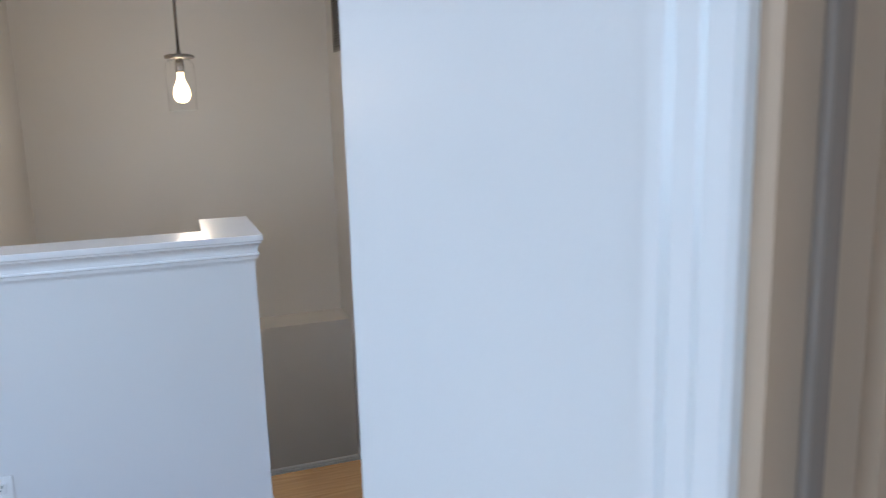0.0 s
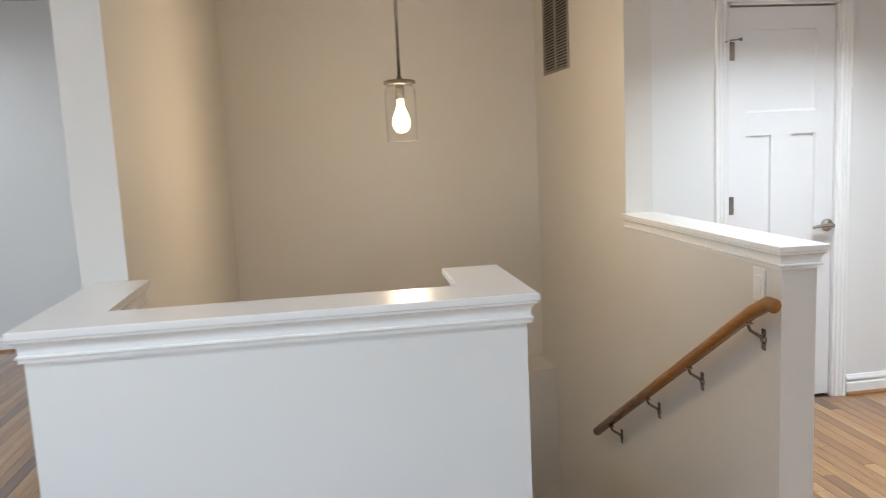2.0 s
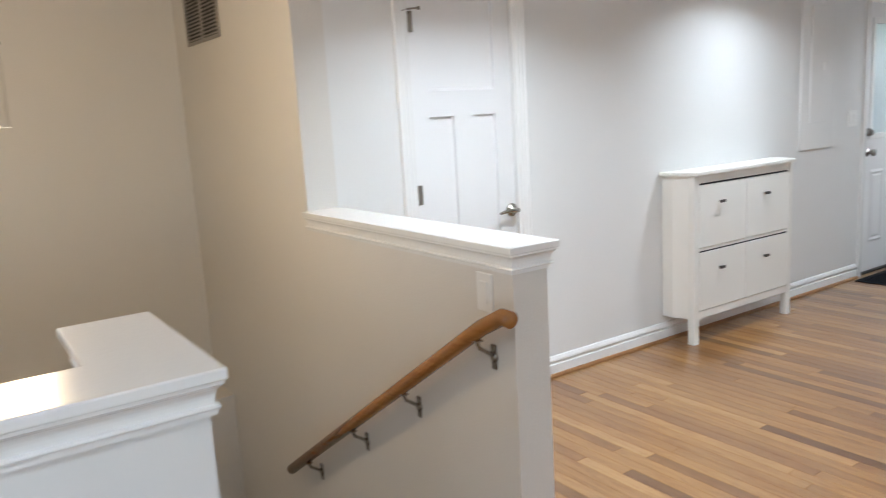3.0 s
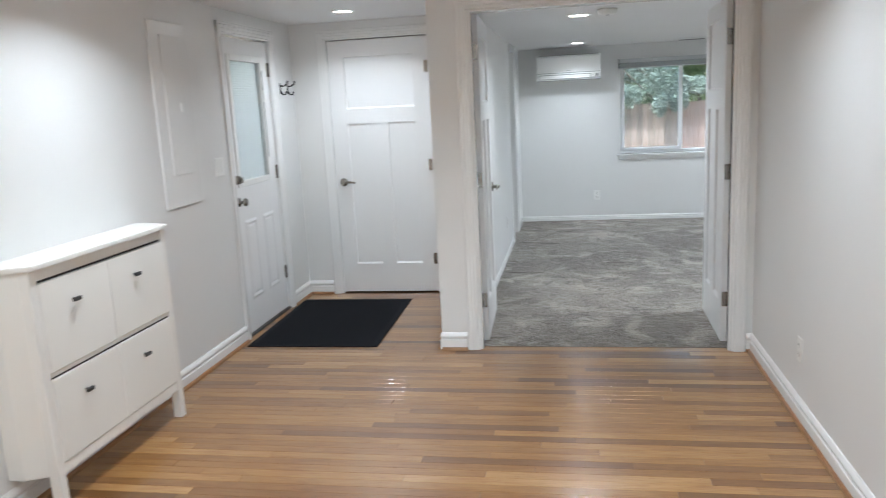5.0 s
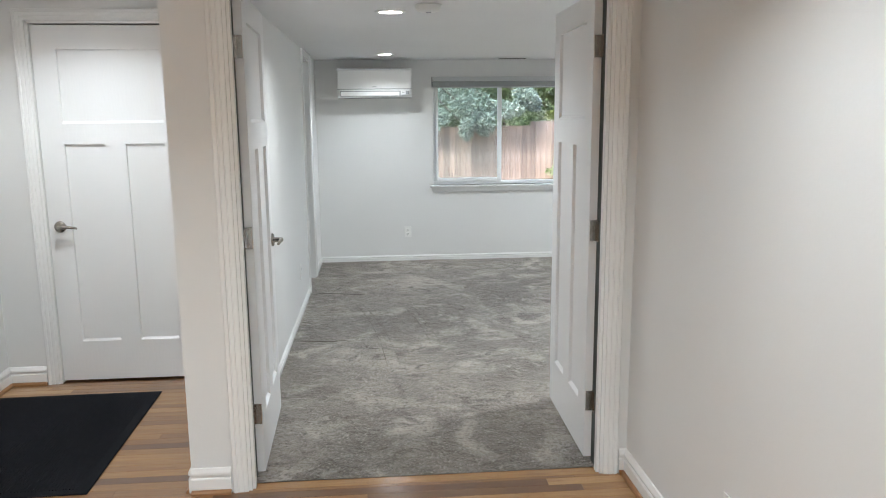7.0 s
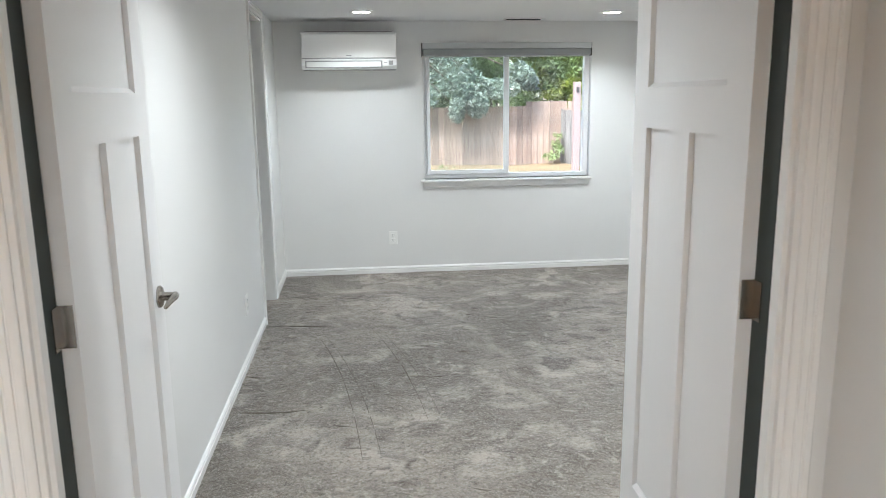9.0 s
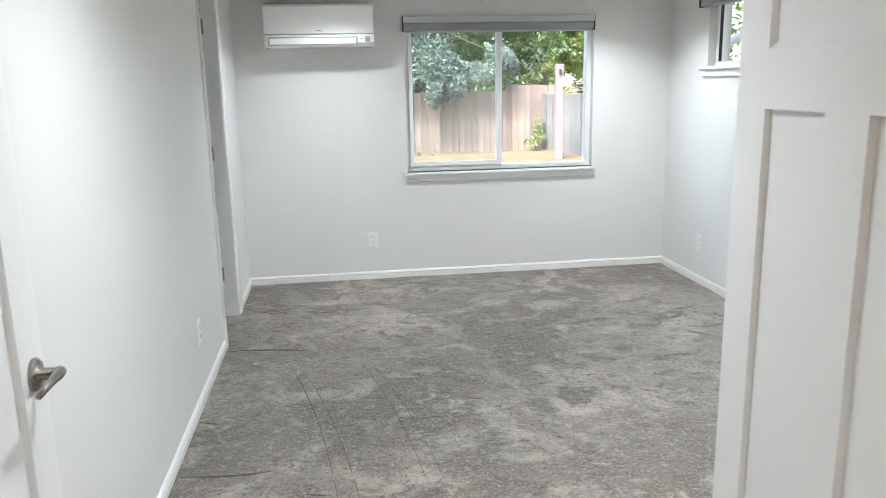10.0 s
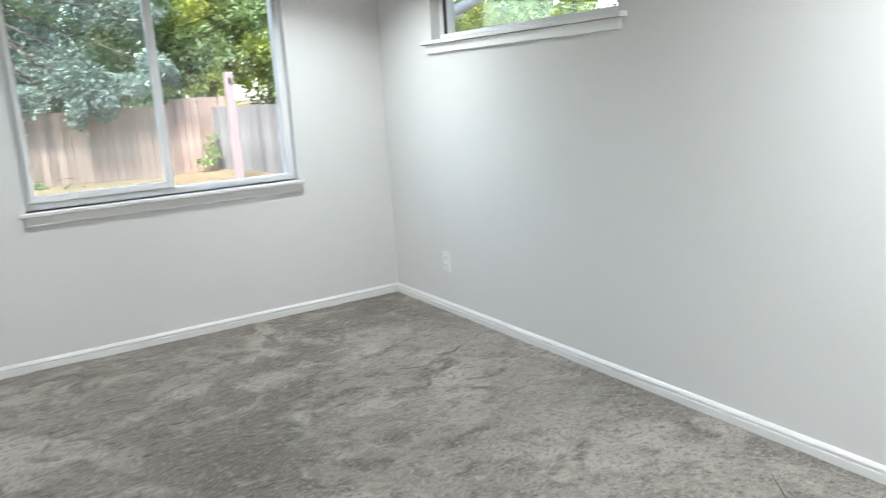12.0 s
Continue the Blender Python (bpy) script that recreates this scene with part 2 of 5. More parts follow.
def oak_mat():
    """Satin oak strip: each plank its own tone and its own stretch of grain."""
    m = bpy.data.materials.new("oak_plank")
    m.use_nodes = True
    t = m.node_tree
    b = t.nodes["Principled BSDF"]
    b.inputs["Roughness"].default_value, b.inputs["Specular IOR Level"].default_value = 0.32, 0.3
    b.inputs["Coat Weight"].default_value, b.inputs["Coat Roughness"].default_value = 1.0, 0.17

    def node(kind):
        return t.nodes.new("ShaderNode" + kind)

    co, info, geo = node("TexCoord"), node("ObjectInfo"), node("NewGeometry")
    add, wrap = node("Math"), node("Math")
    add.operation, wrap.operation = "ADD", "FRACT"
    t.links.new(info.outputs["Random"], add.inputs[0])
    t.links.new(geo.outputs["Random Per Island"], add.inputs[1])
    t.links.new(add.outputs[0], wrap.inputs[0])
    shift, mv = node("VectorMath"), node("VectorMath")
    shift.operation, mv.operation = "SCALE", "ADD"
    shift.inputs[0].default_value = (37.0, 61.0, 23.0)
    t.links.new(wrap.outputs[0], shift.inputs["Scale"])
    t.links.new(co.outputs["Object"], mv.inputs[0])
    t.links.new(shift.outputs[0], mv.inputs[1])

    def grain(scale, stretch, detail, lo, hi, distort=0.0):
        mp, k = node("Mapping"), node("TexNoise")
        mp.inputs["Scale"].default_value = stretch
        k.inputs["Scale"].default_value, k.inputs["Detail"].default_value, k.inputs["Distortion"].default_value = scale, detail, distort
        t.links.new(mv.outputs[0], mp.inputs["Vector"])
        t.links.new(mp.outputs[0], k.inputs["Vector"])
        return ramp(t, k.outputs["Fac"], lo, hi), k.outputs["Fac"]

    def mul(fac, base, shade):
        k = node("Mix")
        k.data_type, k.blend_type = "RGBA", "MULTIPLY"
        t.links.new(fac, k.inputs[0])
        t.links.new(base, k.inputs[6])
        k.inputs[7].default_value = (*shade, 1)
        return k.outputs[2]

    tone = node("ValToRGB")
    stops = tone.color_ramp.elements
    stops[0].position, stops[0].color = 0.0, (0.140, 0.064, 0.023, 1)
    stops[1].position, stops[1].color = 1.0, (0.45, 0.262, 0.108, 1)
    for p, c in ((0.2, (0.245, 0.117, 0.037)), (0.5, (0.315, 0.160, 0.052)), (0.8, (0.38, 0.203, 0.068))):
        stops.new(p).color = (*c, 1)
    t.links.new(wrap.outputs[0], tone.inputs["Fac"])
    broad, _ = grain(7.0, (3.0, 0.5, 1), 5, 0.40, 0.70, 0.5)
    fine, raw = grain(26.0, (7.0, 0.30, 1), 6, 0.48, 0.72, 0.2)
    pores, _ = grain(95.0, (6.0, 0.22, 1), 3, 0.56, 0.74)
    base = mul(broad, tone.outputs["Color"], (0.80, 0.71, 0.59))
    base = mul(fine, base, (0.79, 0.69, 0.56))
    base = mul(pores, base, (0.70, 0.62, 0.55))
    t.links.new(base, b.inputs["Base Color"])
    bp = node("Bump")
    bp.inputs["Strength"].default_value, bp.inputs["Distance"].default_value = 0.06, 0.004
    t.links.new(raw, bp.inputs["Height"])
    t.links.new(bp.outputs["Normal"], b.inputs["Normal"])
    return m


OAK = oak_mat()


# ---- mesh tools ----
def link(name, bm, material, smooth=False):
    me = bpy.data.meshes.new(name)
    bmesh.ops.recalc_face_normals(bm, faces=bm.faces)
    bm.to_mesh(me)
    bm.free()
    if smooth:
        for p in me.polygons:
            p.use_smooth = True
    if material:
        me.materials.append(material)
    return new(name, me)


def part(name, bm, material, parent, label="", smooth=False):
    ob = link(name, bm, material, smooth)
    ob.parent = parent
    return tagged(ob, label) if label else ob


def thing(name, label, category, group="", at=None, kind=""):
    ob = new(name)
    ob.empty_display_size = 0.1
    if at is not None:
        ob.matrix_world = at
    return tagged(ob, label, category, group, kind)


def box(bm, x0, x1, y0, y1, z0, z1, bevel=0.0):
    m = Matrix.LocRotScale(((x0 + x1) / 2, (y0 + y1) / 2, (z0 + z1) / 2), None, (abs(x1 - x0), abs(y1 - y0), abs(z1 - z0)))
    v = bmesh.ops.create_cube(bm, size=1.0, matrix=m)["verts"]
    if bevel:
        edges = list({e for q in v for e in q.link_edges})
        bmesh.ops.bevel(bm, geom=edges, offset=bevel, segments=2, profile=0.5, affect="EDGES")
    return bm


def boxes(*dims, bevel=0.0):
    bm = bmesh.new()
    for d in dims:
        box(bm, *d, bevel=bevel)
    return bm


def tube(bm, points, radius, sides=12, caps=True, flat=1.0):
    """A round bar along points."""
    rings = []
    pts = [Vector(p) for p in points]
    for i, p in enumerate(pts):
        a, c = pts[max(i - 1, 0)], pts[min(i + 1, len(pts) - 1)]
        way = (c - a).normalized()
        side = way.cross(Vector((0, 0, 1)))
        side = side.normalized() if side.length > 1e-4 else Vector((1, 0, 0))
        up = side.cross(way).normalized()
        r = radius[i] if isinstance(radius, (list, tuple)) else radius
        rings.append([bm.verts.new(p + side * math.cos(2 * math.pi * k / sides) * r + up * math.sin(2 * math.pi * k / sides) * r * flat) for k in range(sides)])
    for a, c in zip(rings, rings[1:]):
        for k in range(sides):
            bm.faces.new((a[k], a[(k + 1) % sides], c[(k + 1) % sides], c[k]))
    if caps:
        bm.faces.new(rings[0][::-1])
        bm.faces.new(rings[-1])
    return bm


def lathe(bm, profile, sides=24, m=Matrix()):
    """A turned body: (radius, height) pairs about z, placed by m."""
    rings = []
    for r, z in profile:
        rings.append([bm.verts.new(m @ Vector((r * math.cos(2 * math.pi * k / sides), r * math.sin(2 * math.pi * k / sides), z))) for k in range(sides)])
    for a, c in zip(rings, rings[1:]):
        for k in range(sides):
            bm.faces.new((a[k], a[(k + 1) % sides], c[(k + 1) % sides], c[k]))
    bm.faces.new(rings[0][::-1])
    bm.faces.new(rings[-1])
    return bm


def extrude_profile(bm, profile, a, b, out, up=(0, 0, 1)):
    """Sweep a closed (out, up) profile straight from a to b."""
    a, b, out, up = Vector(a), Vector(b), Vector(out), Vector(up)
    r0 = [bm.verts.new(a + out * p + up * q) for p, q in profile]
    r1 = [bm.verts.new(b + out * p + up * q) for p, q in profile]
    n = len(profile)
    for k in range(n):
        bm.faces.new((r0[k], r0[(k + 1) % n], r1[(k + 1) % n], r1[k]))
    bm.faces.new(r0[::-1])
    bm.faces.new(r1)
    return bm


def solid_wall(name, axis, f0, f1, a0, a1, z0, z1, holes=(), material=None, label=""):
    """A wall of thickness f0..f1 on axis, running a0..a1, with holes (a0, a1, z0, z1) cut through it."""
    acuts = sorted({a0, a1, *[v for h in holes for v in h[:2]]})
    zcuts = sorted({z0, z1, *[v for h in holes for v in h[2:]]})
    bm = bmesh.new()
    vs = {}

    def v(f, a, z):
        key = (round(f, 5), round(a, 5), round(z, 5))
        if key not in vs:
            vs[key] = bm.verts.new((f, a, z) if axis == "x" else (a, f, z))
        return vs[key]

    def solid(i, j):
        if not (0 <= i < len(acuts) - 1 and 0 <= j < len(zcuts) - 1):
            return False
        ca, cz = (acuts[i] + acuts[i + 1]) / 2, (zcuts[j] + zcuts[j + 1]) / 2
        return not any(h[0] < ca < h[1] and h[2] < cz < h[3] for h in holes)

    for i in range(len(acuts) - 1):
        for j in range(len(zcuts) - 1):
            if not solid(i, j):
                continue
            p, q, r, s = acuts[i], acuts[i + 1], zcuts[j], zcuts[j + 1]
            for f in (f0, f1):
                bm.faces.new((v(f, p, r), v(f, q, r), v(f, q, s), v(f, p, s)))
            for d, (i2, j2), (u, w) in ((0, (i - 1, j), ((p, r), (p, s))), (1, (i + 1, j), ((q, r), (q, s))), (2, (i, j - 1), ((p, r), (q, r))), (3, (i, j + 1), ((p, s), (q, s)))):
                if not solid(i2, j2):
                    bm.faces.new((v(f0, *u), v(f1, *u), v(f1, *w), v(f0, *w)))
    ob = link(name, bm, material or WALL)
    return tagged(ob, label, "wall", kind="structure")


# ---- large structure ----
BED_E, BED_S, BED_N, FD_W, FD_E = 10.74, -0.51, 2.72, 5.78, 5.90
HALL_N, HALL_S, ALC_E, ALC_S = 4.275, 1.05, 7.21, 2.897
BED_TOP, HALL_TOP, HIGH_TOP = 2.10, 2.19, 2.62
DOOR_H, ENTRY_H = 2.05, 2.07
FAR_UP, FAR_LOW, LANDING = 5.86, 5.53, -1.26
STAIR_E, STAIR_W = 1.495, -0.588

WIN_E = (0.092, 1.515, 0.808, 1.90)
WIN_S = (8.755, 10.14, 1.534, 1.985)
solid_wall("wall_bedroom_east", "x", BED_E, BED_E + 0.16, -0.70, 2.897, -0.3, 2.35, [WIN_E], label="painted pale grey bedroom wall with a sliding window")
solid_wall("wall_bedroom_south", "y", BED_S - 0.16, BED_S, FD_W, BED_E, -0.3, 2.35, [WIN_S], label="painted pale grey bedroom wall with a high window")
solid_wall("wall_bedroom_north", "y", BED_N, ALC_S, FD_E, BED_E, -0.02, 2.35, [(9.392, 10.00, -0.02, DOOR_H)], label="painted pale grey wall with a closet doorway")
solid_wall("wall_french_doors", "x", FD_W, FD_E, BED_S, ALC_S, -0.02, 2.35, [(1.15, 2.67, -0.02, DOOR_H)], label="painted white wall with a double doorway")
solid_wall("wall_alcove_east", "x", ALC_E, ALC_E + 0.12, ALC_S, HALL_N, -0.02, 2.35, [(3.152, 3.998, -0.02, ENTRY_H)], label="painted white entry wall with a panelled door")
solid_wall("wall_hall_north", "y", HALL_N, HALL_N + 0.12, STAIR_E + 0.14, ALC_E + 0.12, -0.02, 2.70, [(2.02, 2.645, -0.02, DOOR_H), (5.972, 6.772, -0.02, DOOR_H)], label="painted white hall wall with two doors")
solid_wall("wall_hall_south", "y", HALL_S - 0.12, HALL_S, 0.647, FD_W, -0.02, 2.70, label="painted white hall wall, smooth and bare")
solid_wall("wall_passage", "x", 0.527, 0.647, -3.2, 1.172, -0.02, 2.70, [(-0.45, 0.382, -0.02, DOOR_H)], label="painted white wall with a doorway")
solid_wall("wall_stair_east", "x", STAIR_E, STAIR_E + 0.14, HALL_N, FAR_UP, LANDING - 0.1, 2.70, material=WARMWALL, label="painted stairwell wall in warm lamp light")
solid_wall("half_wall_rail", "x", STAIR_E, STAIR_E + 0.125, 2.965, HALL_N, LANDING - 0.1, 0.97, material=WARMWALL, label="painted half wall beside the stairs with a white cap")
solid_wall("wall_stair_far", "y", FAR_UP, FAR_UP + 0.12, -0.728, STAIR_E + 0.14, LANDING - 0.1, 2.70, material=WARMWALL, label="painted stairwell wall behind the pendant lamp")
solid_wall("wall_stair_ledge", "y", FAR_LOW, FAR_UP, STAIR_W, STAIR_E, LANDING - 0.1, -0.11, material=WARMWALL, label="painted lower stair wall with a flat ledge")
solid_wall("wall_stair_west", "x", -0.728, STAIR_W, 3.185, FAR_UP, LANDING - 0.1, 2.70, material=WARMWALL, label="painted wall between stairwell and living room")
solid_wall("wall_stair_west_low", "x", -0.668, -0.548, 2.547, 3.185, LANDING - 0.1, 0.97, material=WALL, label="painted half wall return under a white cap")
solid_wall("half_wall_front", "y", 2.547, 2.667, -0.548, 0.528, LANDING - 0.1, 0.97, material=WALL, label="painted white half wall guarding the stairs")
solid_wall("half_wall_return", "x", 0.408, 0.528, 2.667, 2.975, LANDING - 0.1, 0.97, material=WALL, label="painted white half wall return under a cap")
solid_wall("wall_living_north", "y", 6.87, 6.99, -5.2, -0.57, -0.02, 2.70, label="painted white living room wall with two nail marks")
solid_wall("wall_living_east", "x", -0.728, -0.57, FAR_UP + 0.12, 6.87, -0.02, 2.70, label="painted white living room wall")
solid_wall("wall_living_west", "x", -5.2, -5.08, -3.2, 6.87, -0.02, 2.70, [(-0.6, 2.2, 0.75, 2.1)], label="painted white living room wall")
solid_wall("wall_living_south", "y", -3.32, -3.2, -5.2, 0.647, -0.02, 2.70, [(-3.2, -0.6, 0.75, 2.1)], label="painted white living room wall")
solid_wall("wall_side_room_south", "y", -1.3, -1.18, 0.647, 2.6, -0.02, 2.70, label="painted beige side room wall")
solid_wall("wall_side_room_east", "x", 2.6, 2.72, -1.3, 0.93, -0.02, 2.70, label="painted beige side room wall")
solid_wall("wall_closet_back", "y", 3.6, 3.7, 9.0, 10.9, -0.02, 2.35, label="closet back wall in shade")
solid_wall("wall_closet_side", "x", 8.9, 9.0, 2.897, 3.7, -0.02, 2.35, label="closet side wall in shade")
solid_wall("wall_hall_closet_back", "y", 5.0, 5.1, 1.635, 3.2, -0.2, 2.70, label="plain closet back wall")
solid_wall("wall_hall_closet_side", "x", 3.2, 3.3, 4.395, 5.1, -0.2, 2.70, label="plain closet side wall")
solid_wall("wall_entry_closet_back", "x", 8.0, 8.1, 2.897, 4.395, -0.2, 2.35, label="plain closet back wall")
solid_wall("wall_entry_closet_side", "y", 4.275, 4.395, 7.33, 8.0, -0.2, 2.35, label="plain closet side wall")
solid_wall("wall_bulkhead", "x", STAIR_E + 0.14, STAIR_E + 0.26, HALL_S, HALL_N, HALL_TOP, 2.70, label="painted white ceiling step above the hall")


def slab(name, dims, material, label, category):
    return tagged(link(name, boxes(dims), material), label, category, kind="structure")


slab("ceiling_bedroom", (FD_E - 0.06, BED_E + 0.16, BED_S - 0.16, ALC_S, BED_TOP, BED_TOP + 0.1), CEIL, "smooth white bedroom ceiling", "ceiling")
slab("ceiling_hall", (STAIR_E + 0.26, FD_W, HALL_S, HALL_N, HALL_TOP, HALL_TOP + 0.1), CEIL, "smooth white hall ceiling", "ceiling")
slab("ceiling_alcove", (FD_W, ALC_E, ALC_S, HALL_N, HALL_TOP, HALL_TOP + 0.1), CEIL, "smooth white entry ceiling", "ceiling")
slab("ceiling_living", (-5.2, 2.72, -3.32, 6.99, HIGH_TOP, HIGH_TOP + 0.1), CEIL, "smooth white living room ceiling", "ceiling")
slab("ceiling_closet", (8.9, 10.9, 2.897, 3.7, BED_TOP + 0.12, BED_TOP + 0.2), CEIL, "closet ceiling in shade", "ceiling")
slab("floor_closet", (8.9, 10.9, BED_N, 3.7, -0.1, 0.006), CARPET, "closet floor in shade", "floor")
slab("floor_bedroom_base", (FD_E - 0.06, BED_E + 0.16, BED_S - 0.16, BED_N, -0.2, -0.012), STAIRCARPET, "floor under the carpet", "floor")
slab("floor_side_room", (0.527, 2.6, -1.18, 0.93, -0.1, -0.001), OAKTRIM, "plain wooden side room floor", "floor")
hall_floor = slab("floor_hall", (STAIR_E + 0.14, FD_E - 0.06, HALL_S, HALL_N + 0.12, -0.2, -0.014), OAKTRIM, "oak strip floor with a satin finish", "floor")
slab("floor_alcove", (FD_E - 0.06, ALC_E + 0.12, ALC_S, HALL_N + 0.12, -0.2, -0.014), OAKTRIM, "subfloor under the entry planks", "floor")
slab("floor_stair_head", (0.528, STAIR_E + 0.14, HALL_S - 0.12, 2.985, -0.2, -0.014), OAKTRIM, "subfloor under the planks at the stair head", "floor")
slab("floor_living", (-5.2, -0.668, -3.32, 6.99, -0.2, -0.014), OAKTRIM, "subfloor under the living room planks", "floor")
slab("floor_passage", (-0.668, 0.555, -3.32, 2.547, -0.2, -0.014), OAKTRIM, "subfloor under the passage planks", "floor")
slab("floor_landing", (STAIR_W, STAIR_E, 4.55, FAR_LOW, LANDING - 0.1, LANDING), STAIRCARPET, "dark carpeted stair landing", "floor")
slab("floor_landing_low", (STAIR_W, STAIR_E, 2.705, 4.55, LANDING - 0.4, LANDING - 0.3), STAIRCARPET, "dark floor below the stairs", "floor")

# carpet with brushed pile and shallow dents
def carpet_sheet(bm, x0, x1, y0, y1, nx, ny):
    rowsv = []
    for i in range(nx + 1):
        rowsv.append([])
        for j in range(ny + 1):
            x, y = x0 + (x1 - x0) * i / nx, y0 + (y1 - y0) * j / ny
            z = 0.008 + 0.005 * noise.noise(Vector((x * 3, y * 3, 0))) + 0.004 * noise.noise(Vector((x * 11, y * 11, 4)))
            rowsv[-1].append(bm.verts.new((x, y, z * min(1.0, 0.3 + (x - FD_E + 0.06) * 5))))
    for i in range(nx):
        for j in range(ny):
            bm.faces.new((rowsv[i][j], rowsv[i + 1][j], rowsv[i + 1][j + 1], rowsv[i][j + 1]))


bm = bmesh.new()
carpet_sheet(bm, FD_E, BED_E, BED_S, BED_N, 150, 100)
carpet_sheet(bm, FD_E - 0.058, FD_E, 1.17, 2.65, 3, 46)
tagged(link("carpet", bm, CARPET, smooth=True), "grey cut-pile carpet with vacuum marks and creases", "carpet", kind="structure")


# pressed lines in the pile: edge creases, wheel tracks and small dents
# darker than the carpet: the creases' own shadow is put into this colour
PRESSED_SHADE = mat("pressed_pile_shaded", (0.13, 0.111, 0.091), 0.95, bump=0.5, bump_scale=220, grain=60, second=(0.17, 0.146, 0.12), stain=0.2, stain_scale=12)


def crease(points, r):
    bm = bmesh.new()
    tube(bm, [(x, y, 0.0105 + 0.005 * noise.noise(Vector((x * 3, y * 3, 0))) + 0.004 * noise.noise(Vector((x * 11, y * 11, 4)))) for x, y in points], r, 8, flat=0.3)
    tagged(link("carpet_crease", bm, PRESSED_SHADE, smooth=True), "thin crease in grey carpet, its shadow put into a dark colour", "carpet crease", kind="structure")


def bend(a, b, c, n=12):
    """Points on a gentle curve from a through b's pull to c."""
    a, b, c = Vector(a), Vector(b), Vector(c)
    return [tuple(a.lerp(b, k / n).lerp(b.lerp(c, k / n), k / n)) for k in range(n + 1)]


def tapered(n, r, rnd):
    return [max(0.0008, r * math.sin(math.pi * (k + 0.4) / (n + 0.8)) * rnd.uniform(0.55, 1.1)) for k in range(n)]


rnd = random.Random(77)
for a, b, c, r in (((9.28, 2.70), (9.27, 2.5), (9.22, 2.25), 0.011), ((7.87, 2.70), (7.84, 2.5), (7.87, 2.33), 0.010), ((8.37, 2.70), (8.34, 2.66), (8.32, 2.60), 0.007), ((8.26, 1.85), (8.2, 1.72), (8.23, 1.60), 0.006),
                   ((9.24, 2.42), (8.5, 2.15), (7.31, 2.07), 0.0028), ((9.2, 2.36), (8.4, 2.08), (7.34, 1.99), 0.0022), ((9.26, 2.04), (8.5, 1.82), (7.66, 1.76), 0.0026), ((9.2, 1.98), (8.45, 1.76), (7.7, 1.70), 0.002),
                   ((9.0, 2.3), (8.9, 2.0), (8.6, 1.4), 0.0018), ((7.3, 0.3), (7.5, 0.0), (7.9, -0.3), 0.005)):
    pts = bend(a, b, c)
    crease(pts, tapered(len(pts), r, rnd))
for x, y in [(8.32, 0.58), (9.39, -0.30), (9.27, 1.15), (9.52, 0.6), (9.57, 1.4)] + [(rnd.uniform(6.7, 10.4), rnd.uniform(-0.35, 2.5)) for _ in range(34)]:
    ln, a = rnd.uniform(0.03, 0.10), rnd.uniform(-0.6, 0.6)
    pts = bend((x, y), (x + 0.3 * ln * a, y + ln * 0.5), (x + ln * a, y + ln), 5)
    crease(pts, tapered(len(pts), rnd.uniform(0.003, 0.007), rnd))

# stairs
flight = thing("staircase", "dark carpeted stairs going down between half walls", "stairs", kind="structure")
for k in range(6):
    y = 2.985 + 0.262 * k
    bm = bmesh.new()
    box(bm, 0.53, STAIR_E - 0.002, y, y + 0.29, -0.18 * (k + 1) - 0.17, -0.18 * (k + 1), bevel=0.012)
    part("step", bm, STAIRCARPET, flight)
bm = bmesh.new()
box(bm, 0.53, STAIR_E - 0.002, 2.56, 3.0, -0.024, 0.001, bevel=0.009)
part("nosing", bm, NOSE, flight, "oak nosing at the stair head")

# caps on the half walls: a board with a cove moulding mitred round the wall below it
COVE = [(0.0, -0.0205), (0.0225, -0.0205), (0.0225, -0.0265), (0.0195, -0.0285)]
COVE += [(0.0085 + 0.010 * (1 - math.sin(radians(a))), -0.031 - 0.024 * (1 - math.cos(radians(a)))) for a in (8, 25, 42, 58, 74, 90)]
COVE += [(0.0085, -0.0595), (0.0135, -0.0610), (0.0150, -0.0645), (0.0135, -0.0680), (0.0100, -0.0690), (0.0100, -0.0780), (0.0, -0.0790)]
T = 1.048


def mitres(path, closed):
    """Outward mitre direction at each corner of a path walked with the outside on its left."""
    n = len(path)
    out = []
    for i in range(n):
        ns = []
        for a, b in ((i - 1, i), (i, i + 1)):
            if closed or (a >= 0 and b < n):
                d = (Vector(path[b % n]) - Vector(path[a % n])).normalized()
                ns.append(Vector((-d.y, d.x)))
        out.append(ns[0] if len(ns) == 1 else (ns[0] + ns[1]) / (1 + ns[0].dot(ns[1])))
    return out


